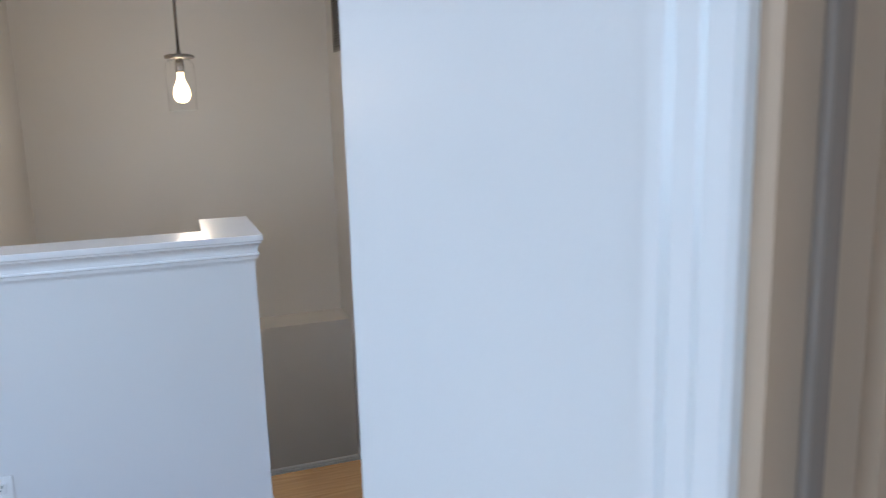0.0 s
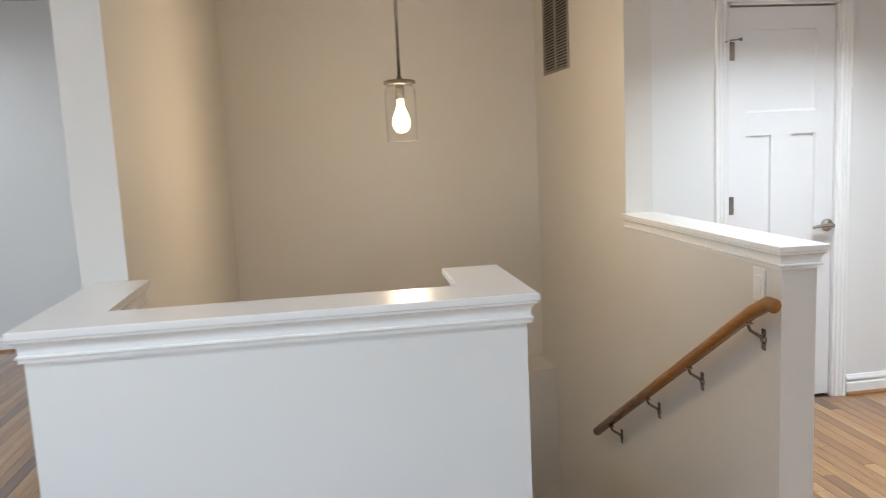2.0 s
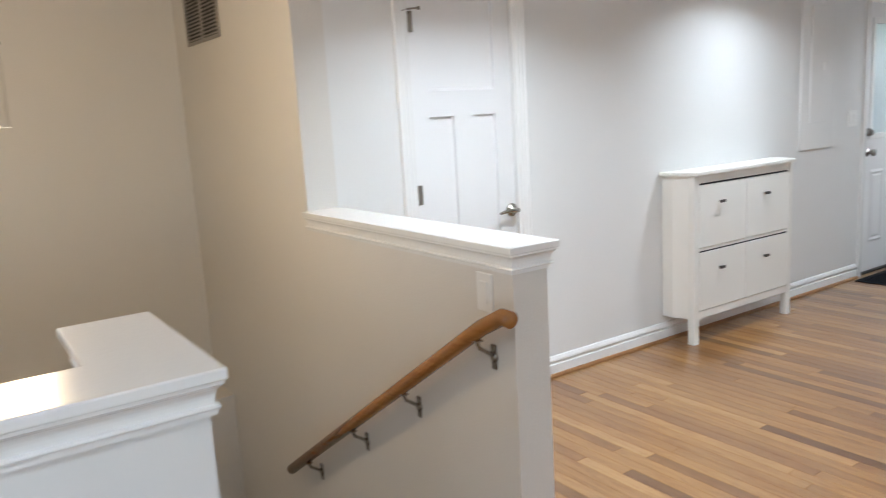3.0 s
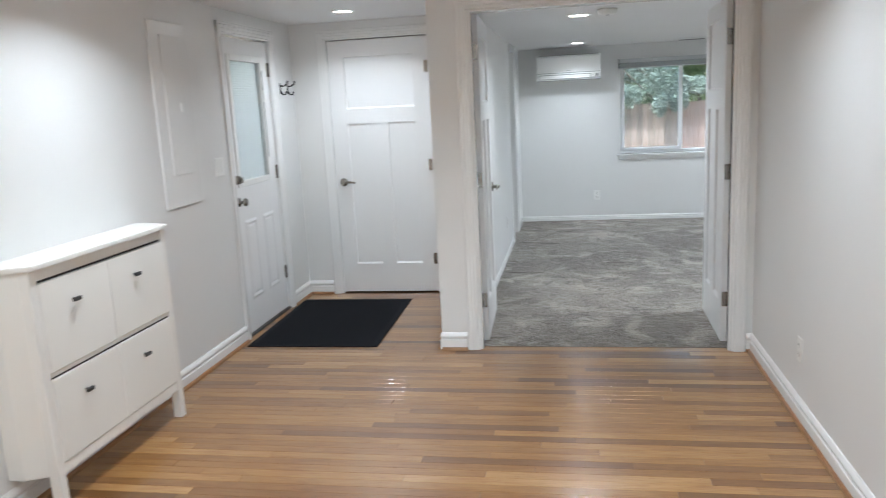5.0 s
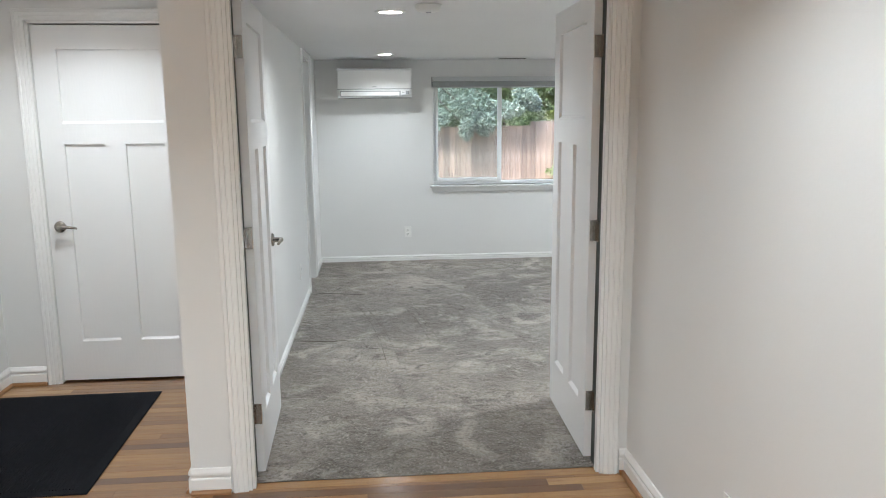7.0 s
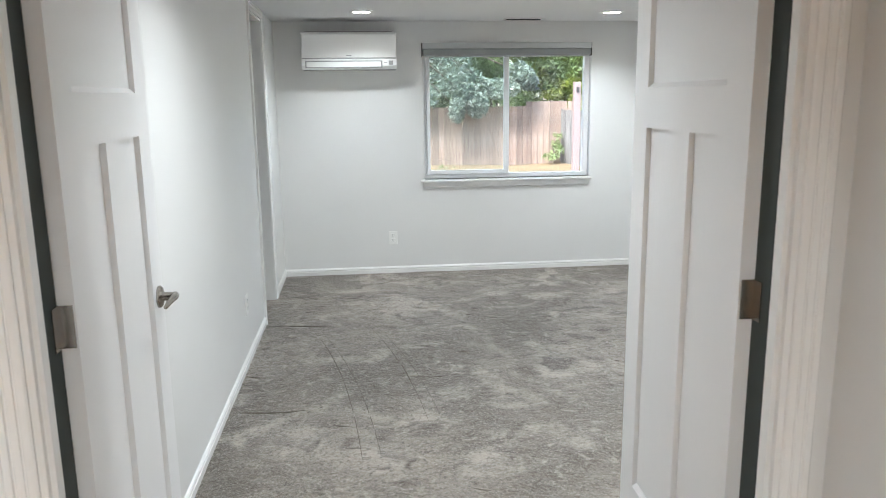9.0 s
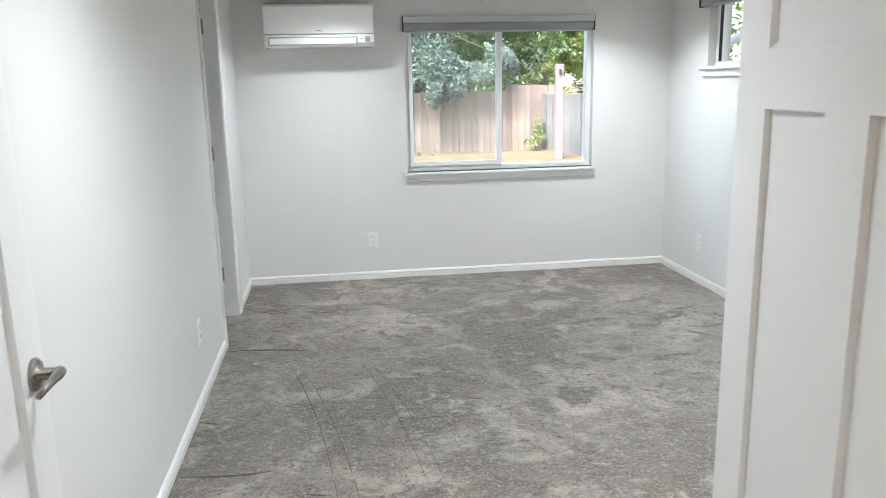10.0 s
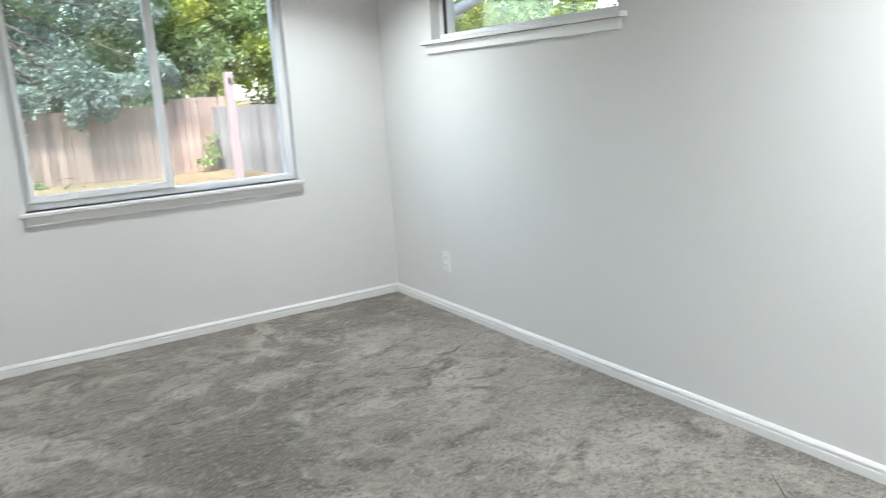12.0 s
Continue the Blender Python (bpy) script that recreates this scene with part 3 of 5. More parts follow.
def cap_run(name, label, path):
    """path runs round the wall's faces from one end, at the adjoining wall, to the other."""
    ob = thing(name, label, "wall cap", kind="structure")
    out = mitres(path, False)
    bm = bmesh.new()
    rim = [Vector(p) + o * 0.027 for p, o in zip(path, out)]
    lo = [bm.verts.new((v.x, v.y, T - 0.0205)) for v in rim]
    hi = [bm.verts.new((v.x, v.y, T)) for v in rim]
    n = len(rim)
    for k in range(n):
        bm.faces.new((lo[k], lo[(k + 1) % n], hi[(k + 1) % n], hi[k]))
    bm.faces.new(hi)
    bm.faces.new(lo[::-1])
    edges = [e for e in bm.edges if abs(e.verts[0].co.z - e.verts[1].co.z) < 1e-5]
    bmesh.ops.bevel(bm, geom=edges, offset=0.0035, segments=3, profile=0.5, affect="EDGES")
    part("cap_board", bm, TRIM, ob)
    for i in range(n - 1):
        bm = bmesh.new()
        rings = [[bm.verts.new((*(Vector(path[k]) + out[k] * u), T + w)) for u, w in COVE] for k in (i, i + 1)]
        m = len(COVE)
        for k in range(m):
            bm.faces.new((rings[0][k], rings[0][(k + 1) % m], rings[1][(k + 1) % m], rings[1][k]))
        bm.faces.new(rings[0][::-1])
        bm.faces.new(rings[1])
        part("moulding", bm, TRIM, ob)
    return ob


cap_run("cap_stair_guard", "white painted wooden cap with cove moulding", [(-0.548, 3.184), (-0.548, 2.667), (0.408, 2.667), (0.408, 2.975), (0.528, 2.975), (0.528, 2.547), (-0.668, 2.547), (-0.668, 3.184)])
cap_run("cap_stair_rail", "white painted wooden cap with cove moulding", [(1.62, HALL_N - 0.001), (1.62, 2.965), (1.495, 2.965), (1.495, HALL_N - 0.001)])
for nm, d in (("guard_top", (-0.668, 0.528, 2.547, 2.667, 0.9699, 1.0271)), ("guard_return_top", (0.408, 0.528, 2.667, 2.975, 0.9699, 1.0271)), ("guard_west_top", (-0.668, -0.548, 2.667, 3.185, 0.9699, 1.0271)), ("rail_wall_top", (1.495, 1.62, 2.965, HALL_N, 0.9699, 1.0271))):
    slab(nm, d, TRIM, "white wooden core under a wall cap", "trim")

# baseboards with a stepped profile, oak shoe strip in the hall
BASE_HALL = [(0, 0), (0.0142, 0), (0.0142, 0.062), (0.012, 0.066), (0.006, 0.068), (0.006, 0.075), (0.012, 0.078), (0.0145, 0.084), (0.0135, 0.092), (0.006, 0.108), (0.0, 0.111)]
BASE_BED = [(0, 0), (0.012, 0), (0.012, 0.030), (0.005, 0.033), (0.005, 0.037), (0.011, 0.040), (0.010, 0.046), (0.004, 0.055), (0.0, 0.058)]
SHOE = [(0.0, 0), (0.014, 0), (0.013, 0.008), (0.008, 0.015), (0.0, 0.018)]


def baseboard(a, b, out, hall=True, z=0.0):
    bm = bmesh.new()
    extrude_profile(bm, BASE_HALL if hall else BASE_BED, (*a, z), (*b, z), (*out, 0))
    base = tagged(link("baseboard", bm, TRIM), "white painted baseboard with a stepped top", "baseboard", kind="structure")
    if hall:
        bm = bmesh.new()
        o = Vector((*out, 0)) * 0.0142
        extrude_profile(bm, SHOE, Vector((*a, z)) + o, Vector((*b, z)) + o, (*out, 0))
        part("shoe_strip", bm, OAKTRIM, base, "oak shoe strip")


for a, b, out in (((0.647, HALL_S), (FD_W, HALL_S), (0, 1)), ((FD_W, 1.05), (FD_W, 1.085), (-1, 0)), ((FD_W, 2.735), (FD_W, ALC_S), (-1, 0)), ((FD_W, ALC_S), (ALC_E, ALC_S), (0, 1)),
                  ((ALC_E, ALC_S), (ALC_E, 3.09), (-1, 0)), ((ALC_E, 4.06), (ALC_E, HALL_N), (-1, 0)), ((1.635, HALL_N), (1.955, HALL_N), (0, -1)), ((2.71, HALL_N), (5.91, HALL_N), (0, -1)),
                  ((6.835, HALL_N), (ALC_E, HALL_N), (0, -1)), ((0.527, 0.445), (0.527, 1.172), (-1, 0)), ((0.527, 1.172), (0.647, 1.172), (0, 1)), ((-0.668, 2.547), (0.528, 2.547), (0, -1)), ((0.528, 2.547), (0.528, 2.99), (1, 0)),
                  ((1.62, 2.965), (1.62, HALL_N), (1, 0)), ((1.495, 2.965), (1.62, 2.965), (0, -1)), ((-5.08, 6.87), (-0.728, 6.87), (0, -1)), ((-0.668, 2.547), (-0.668, 3.185), (-1, 0)), ((-0.728, 3.185), (-0.728, 6.87), (-1, 0)), ((-5.08, -3.2), (-5.08, 6.87), (1, 0))):
    baseboard(a, b, out)
for a, b, out in (((FD_E, BED_N), (9.328, BED_N), (0, -1)), ((10.065, BED_N), (BED_E, BED_N), (0, -1)), ((BED_E, BED_S), (BED_E, BED_N), (-1, 0)), ((FD_E, BED_S), (BED_E, BED_S), (0, 1)), ((FD_E, BED_S), (FD_E, 1.085), (1, 0))):
    baseboard(a, b, out, hall=False, z=0.008)
for a, b, out in (((STAIR_W, FAR_LOW), (STAIR_E, FAR_LOW), (0, -1)), ((STAIR_E, 4.56), (STAIR_E, FAR_LOW), (-1, 0))):
    baseboard(a, b, out, hall=False, z=LANDING)
# skirt beside the stairs
bm = bmesh.new()
extrude_profile(bm, [(0, -0.02), (0.015, -0.02), (0.015, 0.13), (0.0, 0.14)], (STAIR_E, 2.99, -0.10), (STAIR_E, 4.56, -1.18), (-1, 0, 0))
tagged(link("stair_skirt", bm, TRIM), "white painted skirt board beside the stairs", "trim", kind="structure")

# door casings
CASE = [(0, 0), (0.062, 0), (0.062, 0.013), (0.058, 0.017), (0.045, 0.017), (0.042, 0.0125), (0.039, 0.0125), (0.037, 0.0145), (0.024, 0.0135), (0.022, 0.0105), (0.019, 0.0105), (0.017, 0.0125), (0.004, 0.011), (0.0, 0.008)]


def casing(axis, face, out, a0, a1, top, z0=0.0, depth=0.12, stop=0.055, lining=None, name="door_casing"):
    """Moulded casing round an opening, on the wall face, with the jamb lining behind it."""
    ob = thing(name, "white moulded door casing and jamb", "door casing", kind="structure")

    def p(f, a, z):
        return Vector((f, a, z)) if axis == "x" else Vector((a, f, z))
    o = p(out, 0, 0)
    for a, s in ((a0, -1), (a1, 1)):
        bm = bmesh.new()
        side = p(0, s, 0)
        prof = [(u - 0.004, w) for u, w in CASE]
        extrude_profile(bm, prof, p(face, a, z0), p(face, a, top + 0.058), side, o)
        part("casing_side", bm, TRIM, ob)
        bm = bmesh.new()
        lo, hi = sorted((a, a - s * 0.018))
        f0, f1 = sorted((face + 0.002 * out, face - out * depth))
        d = (f0, f1, lo, hi, z0, top) if axis == "x" else (lo, hi, f0, f1, z0, top)
        box(bm, *d)
        part("jamb", bm, lining or TRIM, ob)
        bm = bmesh.new()
        lo, hi = sorted((a - s * 0.018, a - s * 0.030))
        f0, f1 = sorted((face - out * stop, face - out * (stop + 0.03)))
        d = (f0, f1, lo, hi, z0, top - 0.018) if axis == "x" else (lo, hi, f0, f1, z0, top - 0.018)
        box(bm, *d)
        part("stop", bm, lining or TRIM, ob)
    bm = bmesh.new()
    extrude_profile(bm, [(u - 0.004, w + 0.0005) for u, w in CASE], p(face, a0 - 0.058, top), p(face, a1 + 0.058, top), (0, 0, 1), o)
    part("casing_head", bm, TRIM, ob)
    bm = bmesh.new()
    f0, f1 = sorted((face + 0.002 * out, face - out * depth))
    d = (f0, f1, a0, a1, top - 0.018, top) if axis == "x" else (a0, a1, f0, f1, top - 0.018, top)
    box(bm, *d)
    part("head_jamb", bm, TRIM, ob)
    return ob


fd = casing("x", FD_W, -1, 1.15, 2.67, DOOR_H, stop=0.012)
# near-black strip down each jamb, next to the open leaf
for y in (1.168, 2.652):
    part("weatherstrip", boxes((FD_W + 0.062, FD_E + 0.006, y - 0.003, y + 0.003, 0.003, 2.03)), STRIP, fd, "dark strip along the jamb")
casing("x", ALC_E, -1, 3.152, 3.998, ENTRY_H)
casing("y", HALL_N, -1, 2.02, 2.645, DOOR_H)
casing("y", HALL_N, -1, 5.972, 6.772, DOOR_H)
casing("y", BED_N, -1, 9.392, 10.00, DOOR_H, 0.006, depth=0.17, stop=0.135)
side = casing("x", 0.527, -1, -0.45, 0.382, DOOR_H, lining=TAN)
# narrow grey-brown strip down the north jamb, darker than its lining
part("door_seal", boxes((0.545, 0.557, 0.358, 0.3645, 0.003, 2.03), bevel=0.002), JAMBSTRIP, side, "grey-brown strip on the jamb")


# ---- doors ----
def panel_leaf(w, h, panels, t=0.035, recess=0.014, slope=0.004, ledge=0.013):
    """A door leaf in local x 0..w, y 0..t, z 0..h with recessed flat panels (x0, x1, z0, z1) on both faces; the panel sits steep under its top edge, sloped at its foot."""
    bm = bmesh.new()
    xs = sorted({0.0, w, *[v for p in panels for v in p[:2]]})
    zs = sorted({0.0, h, *[v for p in panels for v in p[2:]]})

    def inside(cx, cz):
        return any(p[0] < cx < p[1] and p[2] < cz < p[3] for p in panels)
    for y, s in ((0.0, 1), (t, -1)):
        for i in range(len(xs) - 1):
            for j in range(len(zs) - 1):
                if not inside((xs[i] + xs[i + 1]) / 2, (zs[j] + zs[j + 1]) / 2):
                    bm.faces.new([bm.verts.new((x, y, z)) for x, z in ((xs[i], zs[j]), (xs[i + 1], zs[j]), (xs[i + 1], zs[j + 1]), (xs[i], zs[j + 1]))])
        for x0, x1, z0, z1 in panels:
            o = [(x0, z0), (x1, z0), (x1, z1), (x0, z1)]
            n = [(x0 + slope, z0 + ledge), (x1 - slope, z0 + ledge), (x1 - slope, z1 - 0.001), (x0 + slope, z1 - 0.001)]
            yi = y + s * recess
            for k in range(4):
                a, b, c, d = o[k], o[(k + 1) % 4], n[(k + 1) % 4], n[k]
                bm.faces.new([bm.verts.new((a[0], y, a[1])), bm.verts.new((b[0], y, b[1])), bm.verts.new((c[0], yi, c[1])), bm.verts.new((d[0], yi, d[1]))])
            bm.faces.new([bm.verts.new((x, yi, z)) for x, z in n])
    for a, b in (((0, 0), (0, h)), ((w, 0), (w, h)), ((0, 0), (w, 0)), ((0, h), (w, h))):
        bm.faces.new([bm.verts.new(v) for v in ((a[0], 0, a[1]), (b[0], 0, b[1]), (b[0], t, b[1]), (a[0], t, a[1]))])
    bmesh.ops.remove_doubles(bm, verts=bm.verts, dist=0.0004)
    return bm


def craftsman_panels(w, stile=0.115, mull=0.115):
    pw = (w - 2 * stile - mull) / 2
    return [(stile, w - stile, 1.50, 1.905), (stile, stile + pw, 0.235, 1.385), (stile + pw + mull, w - stile, 0.235, 1.385)]


def lever(parent, x, y, z, out, way):
    """Lever handle: rosette, neck and curved lever. out: +1 or -1 along local y; way: +1 or -1 along local x."""
    rot = Matrix.Translation((x, y, z)) @ Matrix.Rotation(radians(-90 * out), 4, "X")
    bm = bmesh.new()
    lathe(bm, [(0.033, 0), (0.033, 0.006), (0.028, 0.011), (0.013, 0.014), (0.011, 0.045)], 20, rot)
    rosette = part("handle", bm, NICKEL, parent, "brushed nickel lever handle", smooth=True)
    bm = bmesh.new()
    yy = y + out * 0.045
    tube(bm, [(x - way * 0.008, yy, z), (x + way * 0.02, yy + out * 0.004, z + 0.002), (x + way * 0.05, yy + out * 0.004, z + 0.004), (x + way * 0.08, yy, z), (x + way * 0.105, yy - out * 0.004, z - 0.006)], [0.012, 0.011, 0.009, 0.008, 0.006], 10)
    part("lever", bm, NICKEL, rosette, smooth=True)


def hinge(parent, x, y, z, leaf=(1, 0), h=0.09):
    """Butt hinge: knuckle barrel and a plate lying along leaf (local x, y)."""
    bm = bmesh.new()
    lathe(bm, [(0.0065, -h / 2), (0.0065, h / 2)], 12, Matrix.Translation((x, y, z)))
    lx, ly = leaf
    if abs(ly) > 0.5:
        box(bm, x - 0.034, x, y + ly * 0.0055 - 0.0012, y + ly * 0.0055 + 0.0012, z - h / 2, z + h / 2)
    box(bm, min(x, x + lx * 0.033) - 0.0012, max(x, x + lx * 0.033) + 0.0012, min(y, y + ly * 0.033) - 0.0012, max(y, y + ly * 0.033) + 0.0012, z - h / 2, z + h / 2)
    part("hinge", bm, NICKEL, parent, "brushed nickel hinge")


def door(name, label, w, m, panels=None, handles=(), hinges=(), h=2.013, z=0.012):
    ob = thing(name, label, "door", at=m, kind="structure")
    leaf = part("leaf", panel_leaf(w, h, panels or craftsman_panels(w)), DOORPAINT, ob)
    leaf.location.z = z
    for x, y, zz, out, way in handles:
        lever(ob, x, y, zz, out, way)
    for x, y, leafdir in hinges:
        for zz in (0.285, 1.05, 1.815):
            hinge(ob, x, y, zz, leafdir)
    return ob


# closet door in the hall: hinges at its west side, lever at its east side
door("door_closet", "white three-panel closet door, closed, with nickel lever", 0.581, pose(2.042, HALL_N + 0.020, 0), craftsman_panels(0.581, 0.10, 0.11), [(0.553, 0.0, 0.92, -1, -1)], [(-0.004, -0.007, (1, 0))])
# hinge pin door stop on the upper hinge
bm = bmesh.new()
tube(bm, [(2.036, HALL_N + 0.006, 1.866), (2.075, HALL_N - 0.03, 1.866)], 0.004, 8)
lathe(bm, [(0.008, 0), (0.008, 0.012)], 12, pose(2.075, HALL_N - 0.03, 1.866, 90, 0, 45))
lathe(bm, [(0.007, -0.006), (0.007, 0.008)], 12, pose(2.036, HALL_N + 0.008, 1.866))
tube(bm, [(2.036, HALL_N + 0.006, 1.866), (2.005, HALL_N - 0.022, 1.855)], 0.003, 8)
tagged(link("hinge_door_stop", bm, NICKEL), "nickel hinge-pin door stop on closet door", "door stop")
# entry closet door in the alcove
door("door_entry_closet", "white three-panel door, closed, with nickel lever", 0.804, pose(ALC_E + 0.020, 3.173, 0, 0, 0, 90) @ pose(0, -0.035, 0, 0, 0, 0), craftsman_panels(0.804, 0.125, 0.115), [(0.742, 0.035, 0.93, 1, -1)], [(-0.004, 0.042, (1, 0))], h=2.033)
# open double doors, swung into the bedroom
door("door_french_north", "white three-panel double door leaf, standing open", 0.745, pose(FD_E + 0.012, 2.652, 0, 0, 0, 1.9) @ pose(0, -0.036, 0), craftsman_panels(0.745, 0.12, 0.115), [(0.685, 0.0, 0.93, -1, -1), (0.685, 0.035, 0.93, 1, -1)], [(-0.006, 0.037, (0, -1))], z=0.018)
door("door_french_south", "white three-panel double door leaf, standing open", 0.735, pose(FD_E + 0.012, 1.168, 0, 0, 0, -1.0), craftsman_panels(0.745, 0.12, 0.115), [], [(-0.006, -0.002, (0, 1))], z=0.018)
# bedroom closet door, open into the closet
door("door_bedroom_closet", "white three-panel closet door, open inward", 0.565, pose(9.972, ALC_S + 0.012, 0, 0, 0, 88), None, [], [(-0.012, 0.018, (0, 1))], z=0.018)
# hinges on the closet's far jamb
ob = thing("closet_hinge_set", "nickel hinges on a white closet jamb", "hinge", kind="structure")
for zz in (0.29, 1.06, 1.82):
    bm = bmesh.new()
    box(bm, 9.978, 9.9815, ALC_S - 0.105, ALC_S - 0.066, zz - 0.045, zz + 0.045)
    lathe(bm, [(0.007, -0.045), (0.007, 0.045)], 12, Matrix.Translation((9.976, ALC_S - 0.062, zz)))
    part("hinge", bm, NICKEL, ob)

# half-glazed entry door with enclosed blinds
entry = thing("door_entry", "white half-glazed entry door with closed blinds", "door", at=pose(5.994, HALL_N + 0.020, 0), kind="structure")
EW, EH, ET = 0.756, 2.022, 0.044
gx0, gx1, gz0, gz1 = 0.098, 0.612, 1.06, 1.885
bm = bmesh.new()
for d in ((0, gx0, 0, ET, 0.02, EH), (gx1, EW, 0, ET, 0.02, EH), (gx0, gx1, 0, ET, gz1, EH), (gx0, gx1, 0, ET, 0.02, gz0)):
    box(bm, *d)
part("leaf", bm, DOORPAINT, entry)
frame_bm = bmesh.new()
for d in ((gx0 - 0.03, gx0 + 0.012, gz0 - 0.03, gz1 + 0.03), (gx1 - 0.012, gx1 + 0.03, gz0 - 0.03, gz1 + 0.03), (gx0 + 0.0125, gx1 - 0.0125, gz1 - 0.012, gz1 + 0.0295), (gx0 + 0.0125, gx1 - 0.0125, gz0 - 0.0295, gz0 + 0.012)):
    box(frame_bm, d[0], d[1], -0.010, 0.012, d[2], d[3], bevel=0.004)
part("glass_frame", frame_bm, PLASTIC, entry, "raised white glazing frame")
part("pane", boxes((gx0, gx1, 0.014, 0.017, gz0, gz1)), CLEAR, entry).visible_shadow = False
part("outer_pane", boxes((gx0, gx1, 0.036, 0.039, gz0, gz1)), CLEAR, entry).visible_shadow = False
for k in range(52):
    z = gz0 + 0.012 + k * (gz1 - gz0 - 0.024) / 51
    bm = bmesh.new()
    extrude_profile(bm, [(-0.006, -0.0075), (-0.005, -0.0080), (0.006, 0.0072), (0.005, 0.0078)], (gx0 + 0.014, 0.027, z), (gx1 - 0.014, 0.027, z), (0, 1, 0))
    part("slat", bm, BLIND, entry)
part("blind_slider", boxes((gx1 - 0.004, gx1 + 0.012, -0.022, -0.008, 1.60, 1.68), bevel=0.003), PLASTIC, entry)
part("blind_track", boxes((gx1 - 0.002, gx1 + 0.006, -0.014, -0.009, 1.2, 1.82)), GREYPLASTIC, entry)
for x0, x1 in ((0.115, 0.315), (0.425, 0.625)):
    bm = bmesh.new()
    ring = [(x0, 0.24, x1, 0.80, 0.0), (x0 + 0.018, 0.258, x1 - 0.018, 0.782, -0.008), (x0 + 0.036, 0.276, x1 - 0.036, 0.764, -0.001), (x0 + 0.05, 0.29, x1 - 0.05, 0.75, -0.006)]
    loops = [[bm.verts.new((x, d, z)) for x, z in ((a, b), (c, b), (c, e), (a, e))] for a, b, c, e, d in ring]
    for p, q in zip(loops, loops[1:]):
        for k in range(4):
            bm.faces.new((p[k], p[(k + 1) % 4], q[(k + 1) % 4], q[k]))
    bm.faces.new(loops[-1])
    part("lower_panel", bm, DOORPAINT, entry)
for z, big in ((1.085, True), (0.935, False)):
    rot = pose(0.058, 0, z, 90, 0, 0)
    bm = bmesh.new()
    prof = [(0.030, 0), (0.031, 0.012), (0.027, 0.024), (0.02, 0.028)] if big else [(0.031, 0), (0.030, 0.007), (0.012, 0.012), (0.011, 0.026), (0.024, 0.036), (0.028, 0.048), (0.024, 0.058), (0.010, 0.062)]
    lathe(bm, prof, 20, rot)
    p = part("deadbolt" if big else "knob", bm, NICKEL, entry, "brushed nickel", smooth=True)
    if big:
        part("thumb_turn", boxes((0.053, 0.063, -0.046, -0.026, z - 0.018, z + 0.018), bevel=0.003), NICKEL, p)
for zz in (0.30, 1.08, 1.83):
    hinge(entry, EW + 0.004, -0.007, zz, (-1, 0), 0.10)
part("threshold", boxes((-0.02, EW + 0.02, -0.018, 0.09, 0.0, 0.016), bevel=0.004), DARKMETAL, entry, "dark metal threshold")


# ---- windows ----
def sill(name, axis, face, out, a0, a1, top):
    ob = thing(name, "white painted window stool and apron", "window sill", kind="structure")

    def b(bm, f0, f1, p, q, r, s, bev):
        f0, f1 = sorted((face + out * f0, face + out * f1))
        d = (f0, f1, p, q, r, s) if axis == "x" else (p, q, f0, f1, r, s)
        return box(bm, *d, bevel=bev)
    part("stool", b(bmesh.new(), -0.12, 0.04, a0, a1, top - 0.021, top, 0.005), TRIM, ob)
    part("apron", b(bmesh.new(), 0.0, 0.017, a0 + 0.025, a1 - 0.025, top - 0.068, top - 0.0215, 0.004), TRIM, ob)


y0, y1, z0, z1 = WIN_E
win = thing("window_1", "white vinyl sliding window looking on the back yard", "window", kind="structure")
fx0, fx1 = BED_E + 0.055, BED_E + 0.125
for nm, d in (("frame_bottom", (fx0, fx1, y0, y1, z0, z0 + 0.035)), ("frame_top", (fx0, fx1, y0, y1, z1 - 0.04, z1)), ("frame_south", (fx0 + 0.001, fx1 - 0.001, y0 + 0.0005, y0 + 0.04, z0 + 0.0352, z1 - 0.0402)), ("frame_north", (fx0 + 0.001, fx1 - 0.001, y1 - 0.028, y1 - 0.0005, z0 + 0.0352, z1 - 0.0402))):
    part(nm, boxes(d, bevel=0.004), VINYL, win)
mid = 0.786
bm = boxes((fx0 - 0.012, fx0 + 0.028, mid, mid + 0.042, z0 + 0.0355, z1 - 0.0405), (fx0 - 0.012, fx0 + 0.028, y1 - 0.056, y1 - 0.0285, z0 + 0.0355, z1 - 0.0405), (fx0 - 0.010, fx0 + 0.026, mid + 0.0405, y1 - 0.0555, z0 + 0.036, z0 + 0.07), (fx0 - 0.010, fx0 + 0.026, mid + 0.0405, y1 - 0.0555, z1 - 0.08, z1 - 0.041), bevel=0.003)
sash = part("sash", bm, VINYL, win, "sliding sash")
part("pane", boxes((fx0 + 0.006, fx0 + 0.010, mid + 0.04, y1 - 0.052, z0 + 0.058, z1 - 0.068)), CLEAR, sash).visible_shadow = False
part("insect_screen", boxes((fx1 - 0.012, fx1 - 0.010, mid + 0.01, y1 - 0.034, z0 + 0.034, z1 - 0.038)), SCREEN, win, "fine grey insect screen").visible_shadow = False
part("pane", boxes((fx0 + 0.036, fx0 + 0.040, y0 + 0.03, mid + 0.03, z0 + 0.03, z1 - 0.03)), CLEAR, win).visible_shadow = False
part("mullion", boxes((fx0 + 0.029, fx0 + 0.055, mid - 0.005, mid + 0.03, z0 + 0.03, z1 - 0.03), bevel=0.003), VINYL, win)
sill("window_sill_1", "x", BED_E, -1, 0.07, 1.552, z0)


